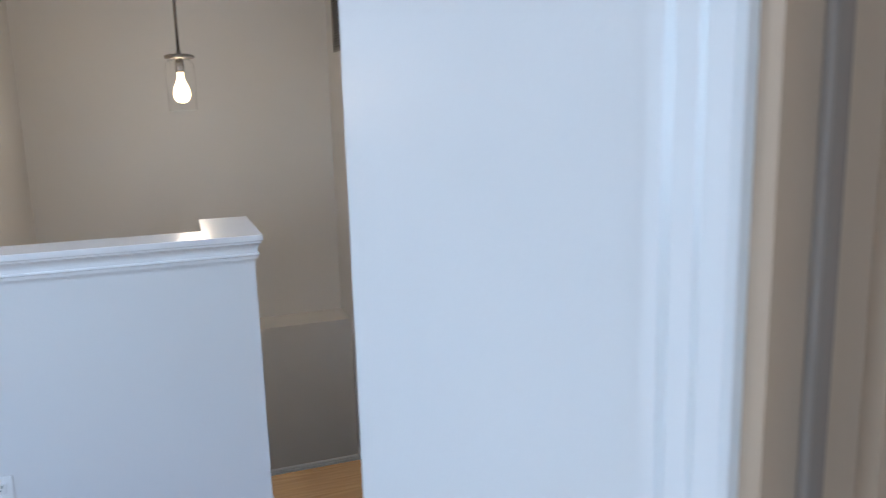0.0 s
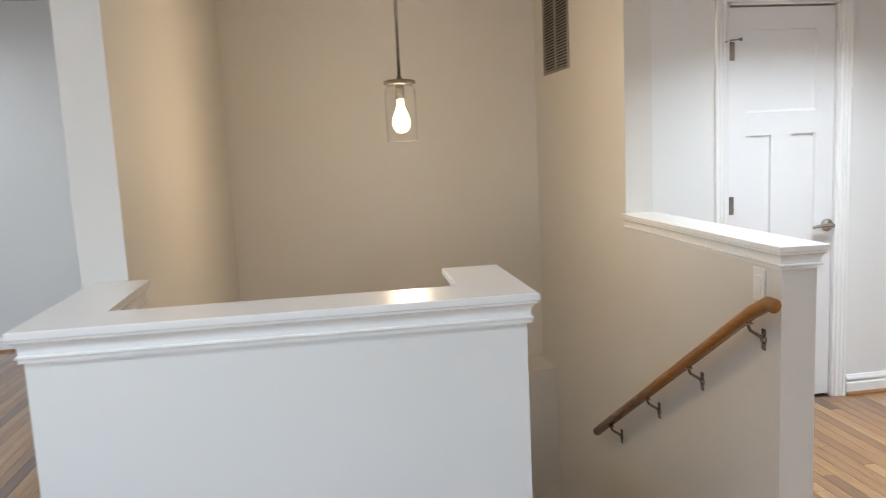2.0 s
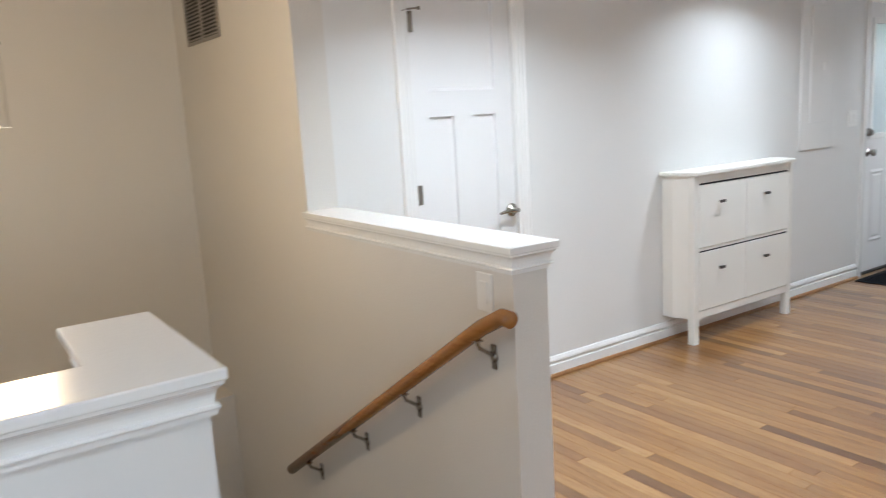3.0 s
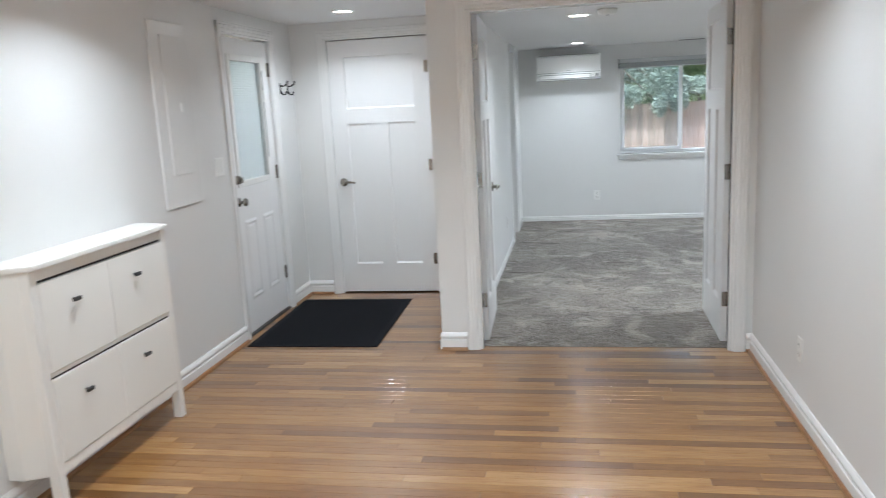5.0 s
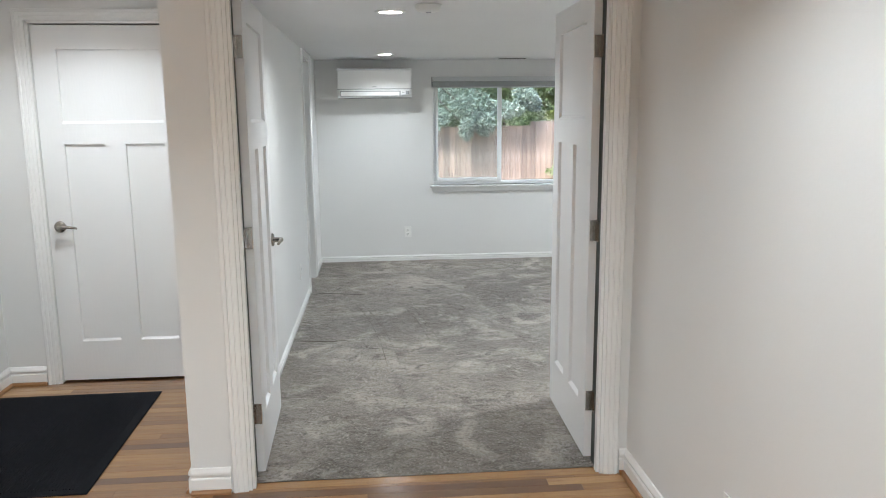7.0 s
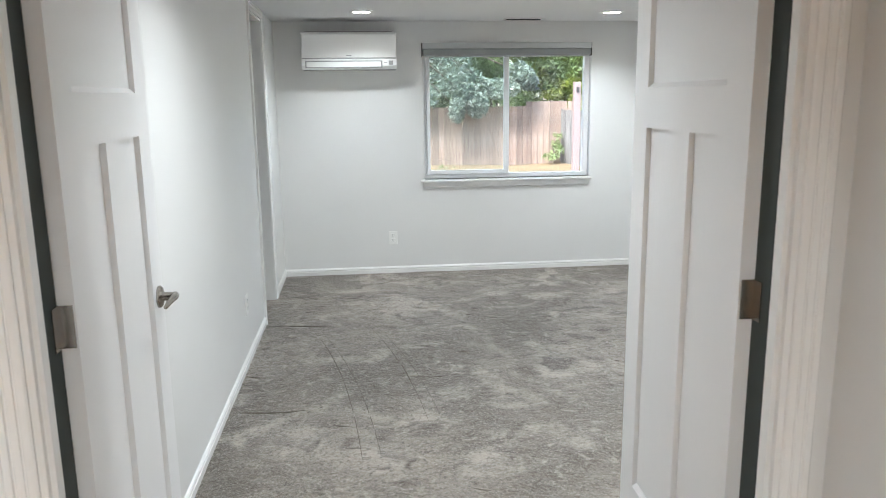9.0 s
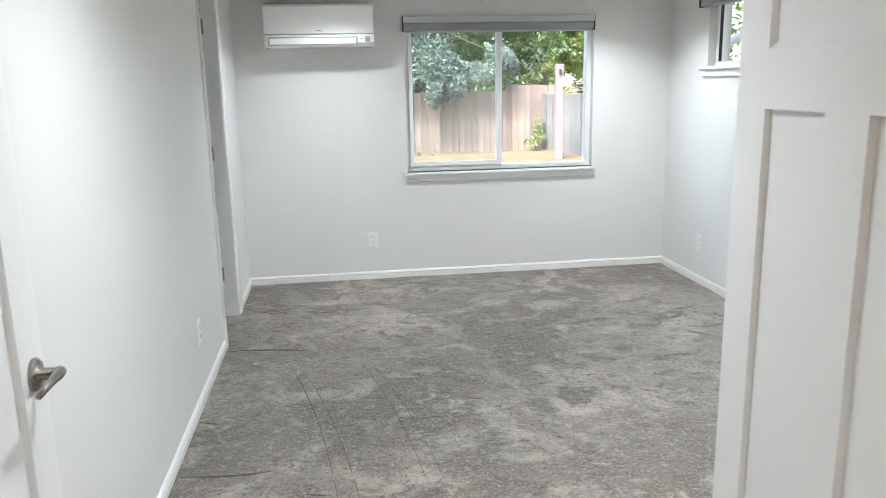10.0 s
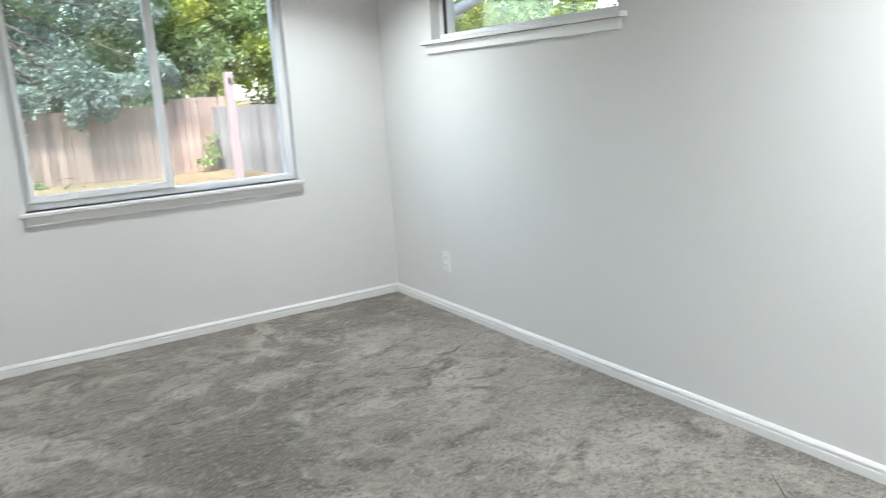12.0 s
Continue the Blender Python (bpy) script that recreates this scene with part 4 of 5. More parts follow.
def roller_shade(name, axis, face, out, a0, a1, ztop, drop):
    ob = thing(name, "grey rolled-up window shade in a metal valance", "window shade")

    def b(bm, f0, f1, p, q, r, s, bev=0.0):
        f0, f1 = sorted((face + out * f0, face + out * f1))
        return box(bm, *((f0, f1, p, q, r, s) if axis == "x" else (p, q, f0, f1, r, s)), bevel=bev)
    part("valance", b(bmesh.new(), 0.002, 0.062, a0, a1, ztop - 0.045, ztop, 0.003), VALANCE, ob)
    part("fascia", b(bmesh.new(), 0.006, 0.056, a0 + 0.004, a1 - 0.004, ztop - drop + 0.012, ztop - 0.046, 0.008), SHADECLOTH, ob)
    part("hem_bar", b(bmesh.new(), 0.022, 0.036, a0 + 0.012, a1 - 0.012, ztop - drop, ztop - drop + 0.014, 0.004), VALANCE, ob)
    for a in (a0, a1):
        part("end_cap", b(bmesh.new(), 0.001, 0.064, a - 0.002, a + 0.002, ztop - drop + 0.006, ztop + 0.001), SLOT, ob)


roller_shade("roller_shade", "x", BED_E, -1, 0.110, 1.525, 1.925, 0.112)

x0, x1, z0, z1 = WIN_S
win2 = thing("window_2", "white vinyl high window looking on green bushes", "window", kind="structure")
fy1, fy0 = BED_S - 0.055, BED_S - 0.125
for nm, d in (("frame_bottom", (x0, x1, fy0, fy1, z0, z0 + 0.03)), ("frame_top", (x0, x1, fy0, fy1, z1 - 0.03, z1)), ("frame_west", (x0 + 0.0005, x0 + 0.05, fy0 + 0.001, fy1 - 0.001, z0 + 0.0302, z1 - 0.0302)), ("frame_east", (x1 - 0.045, x1 - 0.0005, fy0 + 0.001, fy1 - 0.001, z0 + 0.0302, z1 - 0.0302))):
    part(nm, boxes(d, bevel=0.004), VINYL, win2)
part("gasket", boxes((x1 - 0.049, x1 - 0.046, fy1 - 0.02, fy1 + 0.001, z0 + 0.03, z1 - 0.03)), SLOT, win2, "dark rubber gasket")
part("pane", boxes((x0 + 0.05, x1 - 0.05, fy0 + 0.03, fy0 + 0.034, z0 + 0.028, z1 - 0.028)), CLEAR, win2).visible_shadow = False
sill("window_sill_2", "y", BED_S, 1, x0 - 0.05, x1 + 0.06, z0)
roller_shade("roller_shade", "y", BED_S, 1, x0 - 0.02, x1 + 0.035, 2.03, 0.115)


# ---- lamps ----
def downlight(x, y, top, power, group, spread=165):
    ob = thing("recessed_light", "round white recessed ceiling light, switched on", "ceiling light", group, at=Matrix.Translation((x, y, top)))
    bm = bmesh.new()
    prof = [(0.062, -0.001), (0.064, -0.006), (0.080, -0.007), (0.088, -0.001)]
    rings = [[bm.verts.new((r * math.cos(2 * math.pi * k / 32), r * math.sin(2 * math.pi * k / 32), z)) for k in range(32)] for r, z in prof]
    for a, b in zip(rings, rings[1:]):
        for k in range(32):
            bm.faces.new((a[k], a[(k + 1) % 32], b[(k + 1) % 32], b[k]))
    part("trim_ring", bm, PLASTIC, ob, smooth=True)
    bm = bmesh.new()
    lathe(bm, [(0.062, -0.0005), (0.062, -0.003)], 32)
    part("diffuser", bm, LAMPGLOW, ob, "glowing white diffuser")
    lamp = bpy.data.lights.new("downlight", "AREA")
    lamp.shape, lamp.size, lamp.energy, lamp.color, lamp.spread = "DISK", 0.12, power, COOL, radians(spread)
    new("downlight", lamp).matrix_world = Matrix.Translation((x, y, top - 0.012))


for x, y, power in ((7.07, 2.01, 2.4), (10.02, 2.01, 1.7), (7.07, 0.15, 6.4), (10.06, 0.15, 2.3)):
    downlight(x, y, BED_TOP, power, "bedroom ceiling lights", 130 if x > 9 else 150 if y > 1 else 160)
for x, y, power in ((6.6, 3.64, 1.85), (4.25, 3.66, 2.4), (4.25, 1.75, 2.1), (2.3, 3.35, 4.0), (2.6, 1.75, 1.6)):
    downlight(x, y, HALL_TOP, power, "hall ceiling lights", 140)
for x, y in ((-2.8, 5.6), (-2.8, 3.0), (-0.5, 1.3)):
    downlight(x, y, HIGH_TOP, LIVING_LAMP, "living room ceiling lights")
# daylight through the living room windows behind the walker
for m, w, power in ((look((-5.14, 0.8, 1.43), (0, 0.8, 1.2)), 2.7, 9.5), (look((-1.9, -3.26, 1.43), (-1.9, 0, 1.2)), 2.5, 8.0)):
    lamp = bpy.data.lights.new("window_daylight", "AREA")
    lamp.shape, lamp.size, lamp.size_y, lamp.energy, lamp.color = "RECTANGLE", w, 1.3, power, (0.78, 0.90, 1.0)
    new("window_daylight", lamp).matrix_world = m
lamp = bpy.data.lights.new("side_room_lamp", "AREA")
lamp.shape, lamp.size, lamp.energy, lamp.color = "DISK", 0.2, 1.3, (1.0, 0.76, 0.48)
new("side_room_lamp", lamp).matrix_world = Matrix.Translation((1.6, -0.2, 2.55))

# glass pendant over the stairwell
PX, PY, PZ = 0.396, 4.18, 1.712
pend = thing("pendant_lamp", "nickel pendant lamp with clear glass jar and warm bulb", "pendant lamp")
bm = bmesh.new()
lathe(bm, [(0.0075, PZ + 0.02), (0.0075, HIGH_TOP - 0.02)], 12, Matrix.Translation((PX, PY, 0)))
part("stem", bm, NICKEL, pend, smooth=True)
bm = bmesh.new()
lathe(bm, [(0.060, HIGH_TOP - 0.022), (0.062, HIGH_TOP - 0.001)], 24, Matrix.Translation((PX, PY, 0)))
part("canopy", bm, NICKEL, pend)
bm = bmesh.new()
lathe(bm, [(0.066, PZ - 0.010), (0.070, PZ - 0.006), (0.070, PZ + 0.006), (0.050, PZ + 0.012), (0.012, PZ + 0.016), (0.010, PZ + 0.03)], 28, Matrix.Translation((PX, PY, 0)))
part("cap", bm, NICKEL, pend, "polished nickel cap", smooth=True)
for k in range(3):
    bm = bmesh.new()
    a = 2 * math.pi * k / 3 + 0.4
    lathe(bm, [(0.006, 0), (0.007, 0.008), (0.003, 0.012)], 10, Matrix.Translation((PX + 0.07 * math.cos(a), PY + 0.07 * math.sin(a), PZ)) @ Matrix.Rotation(a, 4, "Z") @ Matrix.Rotation(radians(90), 4, "Y"))
    part("thumb_screw", bm, NICKEL, pend)
bm = bmesh.new()
lathe(bm, [(0.018, PZ - 0.075), (0.020, PZ - 0.07), (0.020, PZ - 0.02), (0.014, PZ - 0.01)], 16, Matrix.Translation((PX, PY, 0)))
part("socket", bm, NICKEL, pend, smooth=True)
bm = bmesh.new()
prof = [(0.030, PZ - 0.012), (0.055, PZ - 0.016), (0.068, PZ - 0.035), (0.071, PZ - 0.08), (0.068, PZ - 0.264)]
rings = [[bm.verts.new((PX + r * math.cos(2 * math.pi * k / 32), PY + r * math.sin(2 * math.pi * k / 32), z)) for k in range(32)] for r, z in prof + [(prof[-1][0] - 0.003, prof[-1][1])]]
for a, b in zip(rings, rings[1:]):
    for k in range(32):
        bm.faces.new((a[k], a[(k + 1) % 32], b[(k + 1) % 32], b[k]))
part("glass_jar", bm, BULBGLASS, pend, "clear glass jar", smooth=True).visible_shadow = False
# opaque whitish ring: the glass rim's bright glint painted as colour
bm = bmesh.new()
tube(bm, [(PX + 0.067 * math.cos(2 * math.pi * k / 36), PY + 0.067 * math.sin(2 * math.pi * k / 36), PZ - 0.264) for k in range(37)], 0.0022, 6)
part("jar_rim", bm, RIM_GLINT, pend, "glass rim with its glint put into a white colour", smooth=True)
bm = bmesh.new()
lathe(bm, [(0.014, PZ - 0.075), (0.017, PZ - 0.105), (0.024, PZ - 0.125), (0.035, PZ - 0.148), (0.041, PZ - 0.172), (0.040, PZ - 0.19), (0.034, PZ - 0.207), (0.022, PZ - 0.221), (0.004, PZ - 0.226)], 24, Matrix.Translation((PX, PY, 0)))
bulb = part("bulb", bm, BULBGLOW, pend, "glowing warm filament bulb", smooth=True)
bulb.visible_shadow = False
lamp = bpy.data.lights.new("pendant_bulb", "POINT")
lamp.energy, lamp.color, lamp.shadow_soft_size = PENDANT, (1.0, 0.73, 0.44), 0.04
new("pendant_bulb", lamp).matrix_world = Matrix.Translation((PX, PY, PZ - 0.178))


# ---- hall things ----
def outlet(name, x, y, z, rz, label="white duplex outlet with a plain cover plate", switch=False, n=1):
    """Wall plate facing local -y."""
    ob = thing(name, label, "light switch" if switch else "wall outlet", at=pose(x, y, z, 0, 0, rz))
    w = 0.036 + 0.023 * (n - 1)
    bm = boxes((-w, w, -0.006, 0, -0.0575, 0.0575), bevel=0.0025)
    part("cover_plate", bm, PLASTIC, ob)
    for k in range(n):
        cx = (k - (n - 1) / 2) * 0.046
        if switch:
            part("rocker", boxes((cx - 0.0165, cx + 0.0165, -0.010, -0.005, -0.033, 0.033), bevel=0.002), PLASTIC, ob)
        else:
            for zz in (-0.021, 0.021):
                rec = part("receptacle", boxes((cx - 0.0165, cx + 0.0165, -0.008, -0.005, zz - 0.0165, zz + 0.0165), bevel=0.002), PLASTIC, ob)
                part("slot", boxes((cx - 0.008, cx - 0.0055, -0.0085, -0.0075, zz - 0.001, zz + 0.009)), SLOT, rec)
                part("slot", boxes((cx + 0.0055, cx + 0.008, -0.0085, -0.0075, zz + 0.0005, zz + 0.009)), SLOT, rec)
                part("slot", boxes((cx - 0.002, cx + 0.002, -0.0085, -0.0075, zz - 0.010, zz - 0.005)), SLOT, rec)
    return ob


outlet("wall_outlet", -0.262, 2.547, 0.322, 0)
outlet("wall_outlet", 4.83, HALL_S, 0.332, 180)
outlet("light_switch", 5.78, HALL_N, 1.20, 0, "white double rocker light switch plate", True, 2)
outlet("wall_outlet", BED_E, 1.797, 0.315, -90, "white duplex outlet under the window wall")
outlet("wall_outlet", 10.12, BED_S, 0.305, 180)
outlet("wall_outlet", 8.63, BED_N, 0.345, 0)
outlet("light_switch", 1.495, 3.09, 0.90, -90, "small white switch plate above the handrail", True)

# shoe cabinet
cab = thing("shoe_cabinet", "off-white shoe cabinet with four tilting doors", "cabinet")
CX0, CX1, CF, CB = 3.735, 4.715, 4.085, HALL_N - 0.003
bm = bmesh.new()
for zz0, zz1, pts in ((0.985, 1.005, [(3.672, CB), (3.672, 4.20), (3.735, 4.055), (4.715, 4.055), (4.778, 4.20), (4.778, CB)]),):
    lo = [bm.verts.new((x, y, zz0)) for x, y in pts]
    hi = [bm.verts.new((x, y, zz1)) for x, y in pts]
    for k in range(6):
        bm.faces.new((lo[k], lo[(k + 1) % 6], hi[(k + 1) % 6], hi[k]))
    bm.faces.new(lo[::-1])
    bm.faces.new(hi)
bmesh.ops.bevel(bm, geom=list(bm.edges), offset=0.003, segments=2, affect="EDGES")
part("top", bm, CABINET, cab)
bm = bmesh.new()
pts = [(3.70, CB), (3.70, 4.20), (3.752, 4.092), (4.698, 4.092), (4.75, 4.20), (4.75, CB)]
lo = [bm.verts.new((x, y, 0.155)) for x, y in pts]
hi = [bm.verts.new((x, y, 0.985)) for x, y in pts]
for k in range(6):
    bm.faces.new((lo[k], lo[(k + 1) % 6], hi[(k + 1) % 6], hi[k]))
bm.faces.new(lo[::-1])
bm.faces.new(hi)
part("body", bm, CABINET, cab)
for x0, x1 in ((3.738, 3.782), (4.668, 4.712)):
    part("leg", boxes((x0, x1, 4.078, 4.122, 0.0, 0.984), bevel=0.003), CABINET, cab)
part("top_rail", boxes((3.782, 4.668, 4.082, 4.10, 0.938, 0.984), bevel=0.002), CABINET, cab)
part("bottom_rail", boxes((3.782, 4.668, 4.080, 4.10, 0.150, 0.196), bevel=0.002), CABINET, cab)
part("centre_rail", boxes((3.782, 4.668, 4.081, 4.10, 0.549, 0.566), bevel=0.002), CABINET, cab)
for z in (0.5435, 0.9325):
    part("gap", boxes((3.784, 4.666, 4.0885, 4.0915, z - 0.0075, z + 0.0055)), SLOT, cab, "dark gap above the tilting doors")
for x0, x1 in ((3.785, 4.224), (4.227, 4.665)):
    for z0, z1 in ((0.199, 0.539), (0.569, 0.927)):
        d = part("door", boxes((x0, x1, 4.076, 4.0918, z0, z1), bevel=0.0025), CABINET, cab)
        cx, cz = (x0 + x1) / 2 - 0.035, z1 - 0.105
        bm = bmesh.new()
        lathe(bm, [(0.006, 0), (0.005, 0.014)], 12, pose(cx, 4.076, cz, 90, 0, 0))
        box(bm, cx - 0.023, cx + 0.023, 4.050, 4.063, cz - 0.0085, cz + 0.0085, bevel=0.004)
        part("knob", bm, DARKMETAL, d, "dark metal bar knob")

# electrical panel cover
pan = thing("electrical_panel", "white painted electrical panel cover with hinged door", "electrical panel")
part("cover", boxes((5.10, 5.50, HALL_N - 0.010, HALL_N, 1.02, 2.04), bevel=0.003), TRIM, pan)
dr = part("door", boxes((5.20, 5.40, HALL_N - 0.018, HALL_N - 0.0102, 1.20, 1.97), bevel=0.002), TRIM, pan)
part("latch", boxes((5.345, 5.37, HALL_N - 0.023, HALL_N - 0.018, 1.55, 1.60), bevel=0.001), PLASTIC, dr)

# coat hooks
for x in (6.925, 7.075):
    hk = thing("coat_hook", "dark nickel double coat hook on the wall", "coat hook", "coat hooks by the entry door")
    part("plate", boxes((x - 0.011, x + 0.011, HALL_N - 0.004, HALL_N, 1.655, 1.735), bevel=0.0015), DARKMETAL, hk)
    bm = bmesh.new()
    tube(bm, [(x, HALL_N - 0.003, 1.715), (x, HALL_N - 0.028, 1.712), (x, HALL_N - 0.055, 1.727), (x, HALL_N - 0.066, 1.75)], [0.006, 0.006, 0.006, 0.009], 10)
    part("upper_prong", bm, DARKMETAL, hk, smooth=True)
    bm = bmesh.new()
    tube(bm, [(x, HALL_N - 0.003, 1.675), (x, HALL_N - 0.022, 1.648), (x, HALL_N - 0.04, 1.648), (x, HALL_N - 0.048, 1.672)], [0.006, 0.006, 0.006, 0.008], 10)
    part("lower_prong", bm, DARKMETAL, hk, smooth=True)

# entry mat with a raised rim and ribs
em = thing("entry_mat", "black rubber-backed entry mat on oak floor", "door mat", at=pose(5.81, 3.34, 0, 0, 0, 0.9) @ pose(-5.81, -3.34, 0))
part("base", boxes((5.81, 7.0, 3.335, 4.22, 0.0, 0.007), bevel=0.002), MATBLACK, em)
bm = bmesh.new()
for k in range(58):
    y = 3.385 + k * 0.0138
    box(bm, 5.85, 6.96, y, y + 0.008, 0.0068, 0.010)
tagged(part("ribs", bm, MATBLACK, em), kind="stuff")

# handrail on brackets
rail = thing("handrail", "round oak handrail on nickel brackets", "handrail")
R0, R1 = Vector((1.43, 2.965, 0.862)), Vector((1.43, 4.57, -0.185))
bm = bmesh.new()
tube(bm, [(1.43, 2.90, 0.866), (1.43, 2.935, 0.868), R0 + (R1 - R0) * 0.04, R0 + (R1 - R0) * 0.5, R1], 0.024, 16)
part("rail", bm, RAILWOOD, rail, smooth=True)
for k in (0.06, 0.33, 0.585, 0.875):
    c = R0 + (R1 - R0) * k
    bm = bmesh.new()
    tube(bm, [c + Vector((0, 0, -0.022)), c + Vector((0.012, 0, -0.05)), c + Vector((0.062, 0, -0.085))], 0.006, 10)
    lathe(bm, [(0.016, 0), (0.016, 0.005), (0.010, 0.010)], 16, Matrix.Translation((1.495, c.y, c.z - 0.088)) @ Matrix.Rotation(radians(-90), 4, "Y"))
    box(bm, 1.490, 1.495, c.y - 0.012, c.y + 0.012, c.z - 0.125, c.z - 0.05, bevel=0.002)
    box(bm, c.x - 0.012, c.x + 0.012, c.y - 0.02, c.y + 0.02, c.z - 0.026, c.z - 0.021)
    part("bracket", bm, NICKEL, rail, "nickel bracket")

# return air grille high on the stair wall
GRILLE = mat("grille_paint", (0.30, 0.275, 0.24), 0.5, stain=0.1, stain_scale=9)
gr = thing("air_grille", "tall brownish louvred return air grille on stair wall", "air vent")
part("backing", boxes((STAIR_E - 0.002, STAIR_E, 5.12, 5.59, 1.85, 2.43)), SLOT, gr)
for d in ((5.10, 5.118, 1.84, 2.44), (5.592, 5.61, 1.84, 2.44), (5.118, 5.592, 1.84, 1.856), (5.118, 5.592, 2.424, 2.44), (5.345, 5.365, 1.856, 2.424)):
    part("frame", boxes((STAIR_E - 0.012, STAIR_E - 0.001, *d), bevel=0.002), GRILLE, gr)
for y0, y1 in ((5.118, 5.345), (5.365, 5.592)):
    for k in range(31):
        z = 1.866 + k * 0.0182
        bm = bmesh.new()
        extrude_profile(bm, [(0.0, 0.004), (0.001, 0.005), (0.009, -0.005), (0.008, -0.006)], (STAIR_E - 0.002, y0, z), (STAIR_E - 0.002, y1, z), (-1, 0, 0))
        part("slat", bm, GRILLE, gr)

# nail marks on the living room wall
for x, z in ((-2.45, 1.72), (-2.44, 1.44)):
    bm = bmesh.new()
    lathe(bm, [(0.014, 0), (0.012, 0.002), (0.004, 0.003)], 12, pose(x, 6.87, z, 90, 0, 0))
    tagged(link("wall_anchor", bm, GREYPLASTIC), "small grey plastic anchor in the wall", "wall anchor")

# ---- bedroom things ----
ac = thing("air_conditioner", "white wall-mounted split air conditioner", "air conditioner")
AY0, AY1, AZ0, AZ1 = 1.742, 2.482, 1.712, 2.003
PROFILE = [(0.0, 0.0), (0.0, 0.291), (0.20, 0.291), (0.228, 0.275), (0.235, 0.24), (0.236, 0.088), (0.240, 0.080), (0.236, 0.030), (0.205, 0.004), (0.15, 0.0)]
bm = bmesh.new()
extrude_profile(bm, PROFILE, (BED_E - 0.001, AY0, AZ0), (BED_E - 0.001, AY1, AZ0), (-1, 0, 0))
bmesh.ops.bevel(bm, geom=[e for e in bm.edges if e.calc_length() < 0.3], offset=0.003, segments=2, affect="EDGES")
part("housing", bm, ACWHITE, ac)
part("front_panel", boxes((BED_E - 0.243, BED_E - 0.2365, AY0 + 0.004, AY1 - 0.004, AZ0 + 0.092, AZ1 - 0.022), bevel=0.003), ACWHITE, ac)
part("panel_seam", boxes((BED_E - 0.2412, BED_E - 0.236, AY0 + 0.002, AY1 - 0.002, AZ0 + 0.084, AZ0 + 0.0915)), GREYPLASTIC, ac)
part("louvre", boxes((BED_E - 0.246, BED_E - 0.236, AY0 + 0.125, AY1 - 0.035, AZ0 + 0.022, AZ0 + 0.062), bevel=0.004), ACWHITE, ac)
part("louvre_gap", boxes((BED_E - 0.2405, BED_E - 0.230, AY0 + 0.112, AY1 - 0.028, AZ0 + 0.016, AZ0 + 0.070)), GREYPLASTIC, ac)
part("top_intake", boxes((BED_E - 0.20, BED_E - 0.02, AY0 + 0.03, AY1 - 0.03, AZ1 - 0.002, AZ1 + 0.003)), SLOT, ac)
part("display", boxes((BED_E - 0.2425, BED_E - 0.239, AY0 + 0.028, AY0 + 0.062, AZ0 + 0.035, AZ0 + 0.068)), GREYPLASTIC, ac, "small grey receiver window")
part("indicator", boxes((BED_E - 0.2425, BED_E - 0.239, AY0 + 0.075, AY0 + 0.10, AZ0 + 0.052, AZ0 + 0.058)), GREYPLASTIC, ac)
part("badge", boxes((BED_E - 0.2442, BED_E - 0.242, 2.095, 2.135, AZ0 + 0.106, AZ0 + 0.113)), GREYPLASTIC, ac, "small grey badge bar")

vent = thing("ceiling_vent", "white slotted supply vent in bedroom ceiling", "air vent", at=Matrix.Translation((10.55, 0.72, BED_TOP)))
part("frame", boxes((-0.06, 0.06, -0.165, 0.165, -0.006, -0.0005), bevel=0.002), PLASTIC, vent)
for k in range(4):
    part("slot", boxes((-0.042 + k * 0.024, -0.030 + k * 0.024, -0.14, 0.14, -0.0075, -0.0055)), SLOT, vent)

sm = thing("smoke_detector", "round white smoke detector on ceiling", "smoke detector", at=Matrix.Translation((6.80, 1.82, BED_TOP)))
bm = bmesh.new()
lathe(bm, [(0.068, -0.0005), (0.068, -0.012), (0.060, -0.032), (0.040, -0.038)], 28)
part("body", bm, PLASTIC, sm, smooth=True)
bm = bmesh.new()
lathe(bm, [(0.012, -0.037), (0.012, -0.041)], 16)
part("button", bm, GREYPLASTIC, sm)

# ---- outdoors ----
GZ = -0.13
bm = bmesh.new()
n = 90
gg = {}
for i in range(n + 1):
    for j in range(n + 1):
        u, w = (i / n) * 2 - 1, (j / n) * 2 - 1
        x, y = 18 + 400 * u * abs(u) ** 1.8, 400 * w * abs(w) ** 1.8
        z = GZ + 0.05 * noise.noise(Vector((x * 0.5, y * 0.5, 0))) + 0.03 * noise.noise(Vector((x * 2, y * 2, 3)))
        if x < 11.6 and y > -1.3:
            z = min(z, -2.6) if x < 10.5 and y > -0.3 else z
        gg[i, j] = bm.verts.new((x, y, z))
for i in range(n):
    for j in range(n):
        bm.faces.new((gg[i, j], gg[i + 1, j], gg[i + 1, j + 1], gg[i, j + 1]))
tagged(link("ground", bm, GRASS, smooth=True), "dry yellow lawn with leaf litter", "ground", kind="structure")


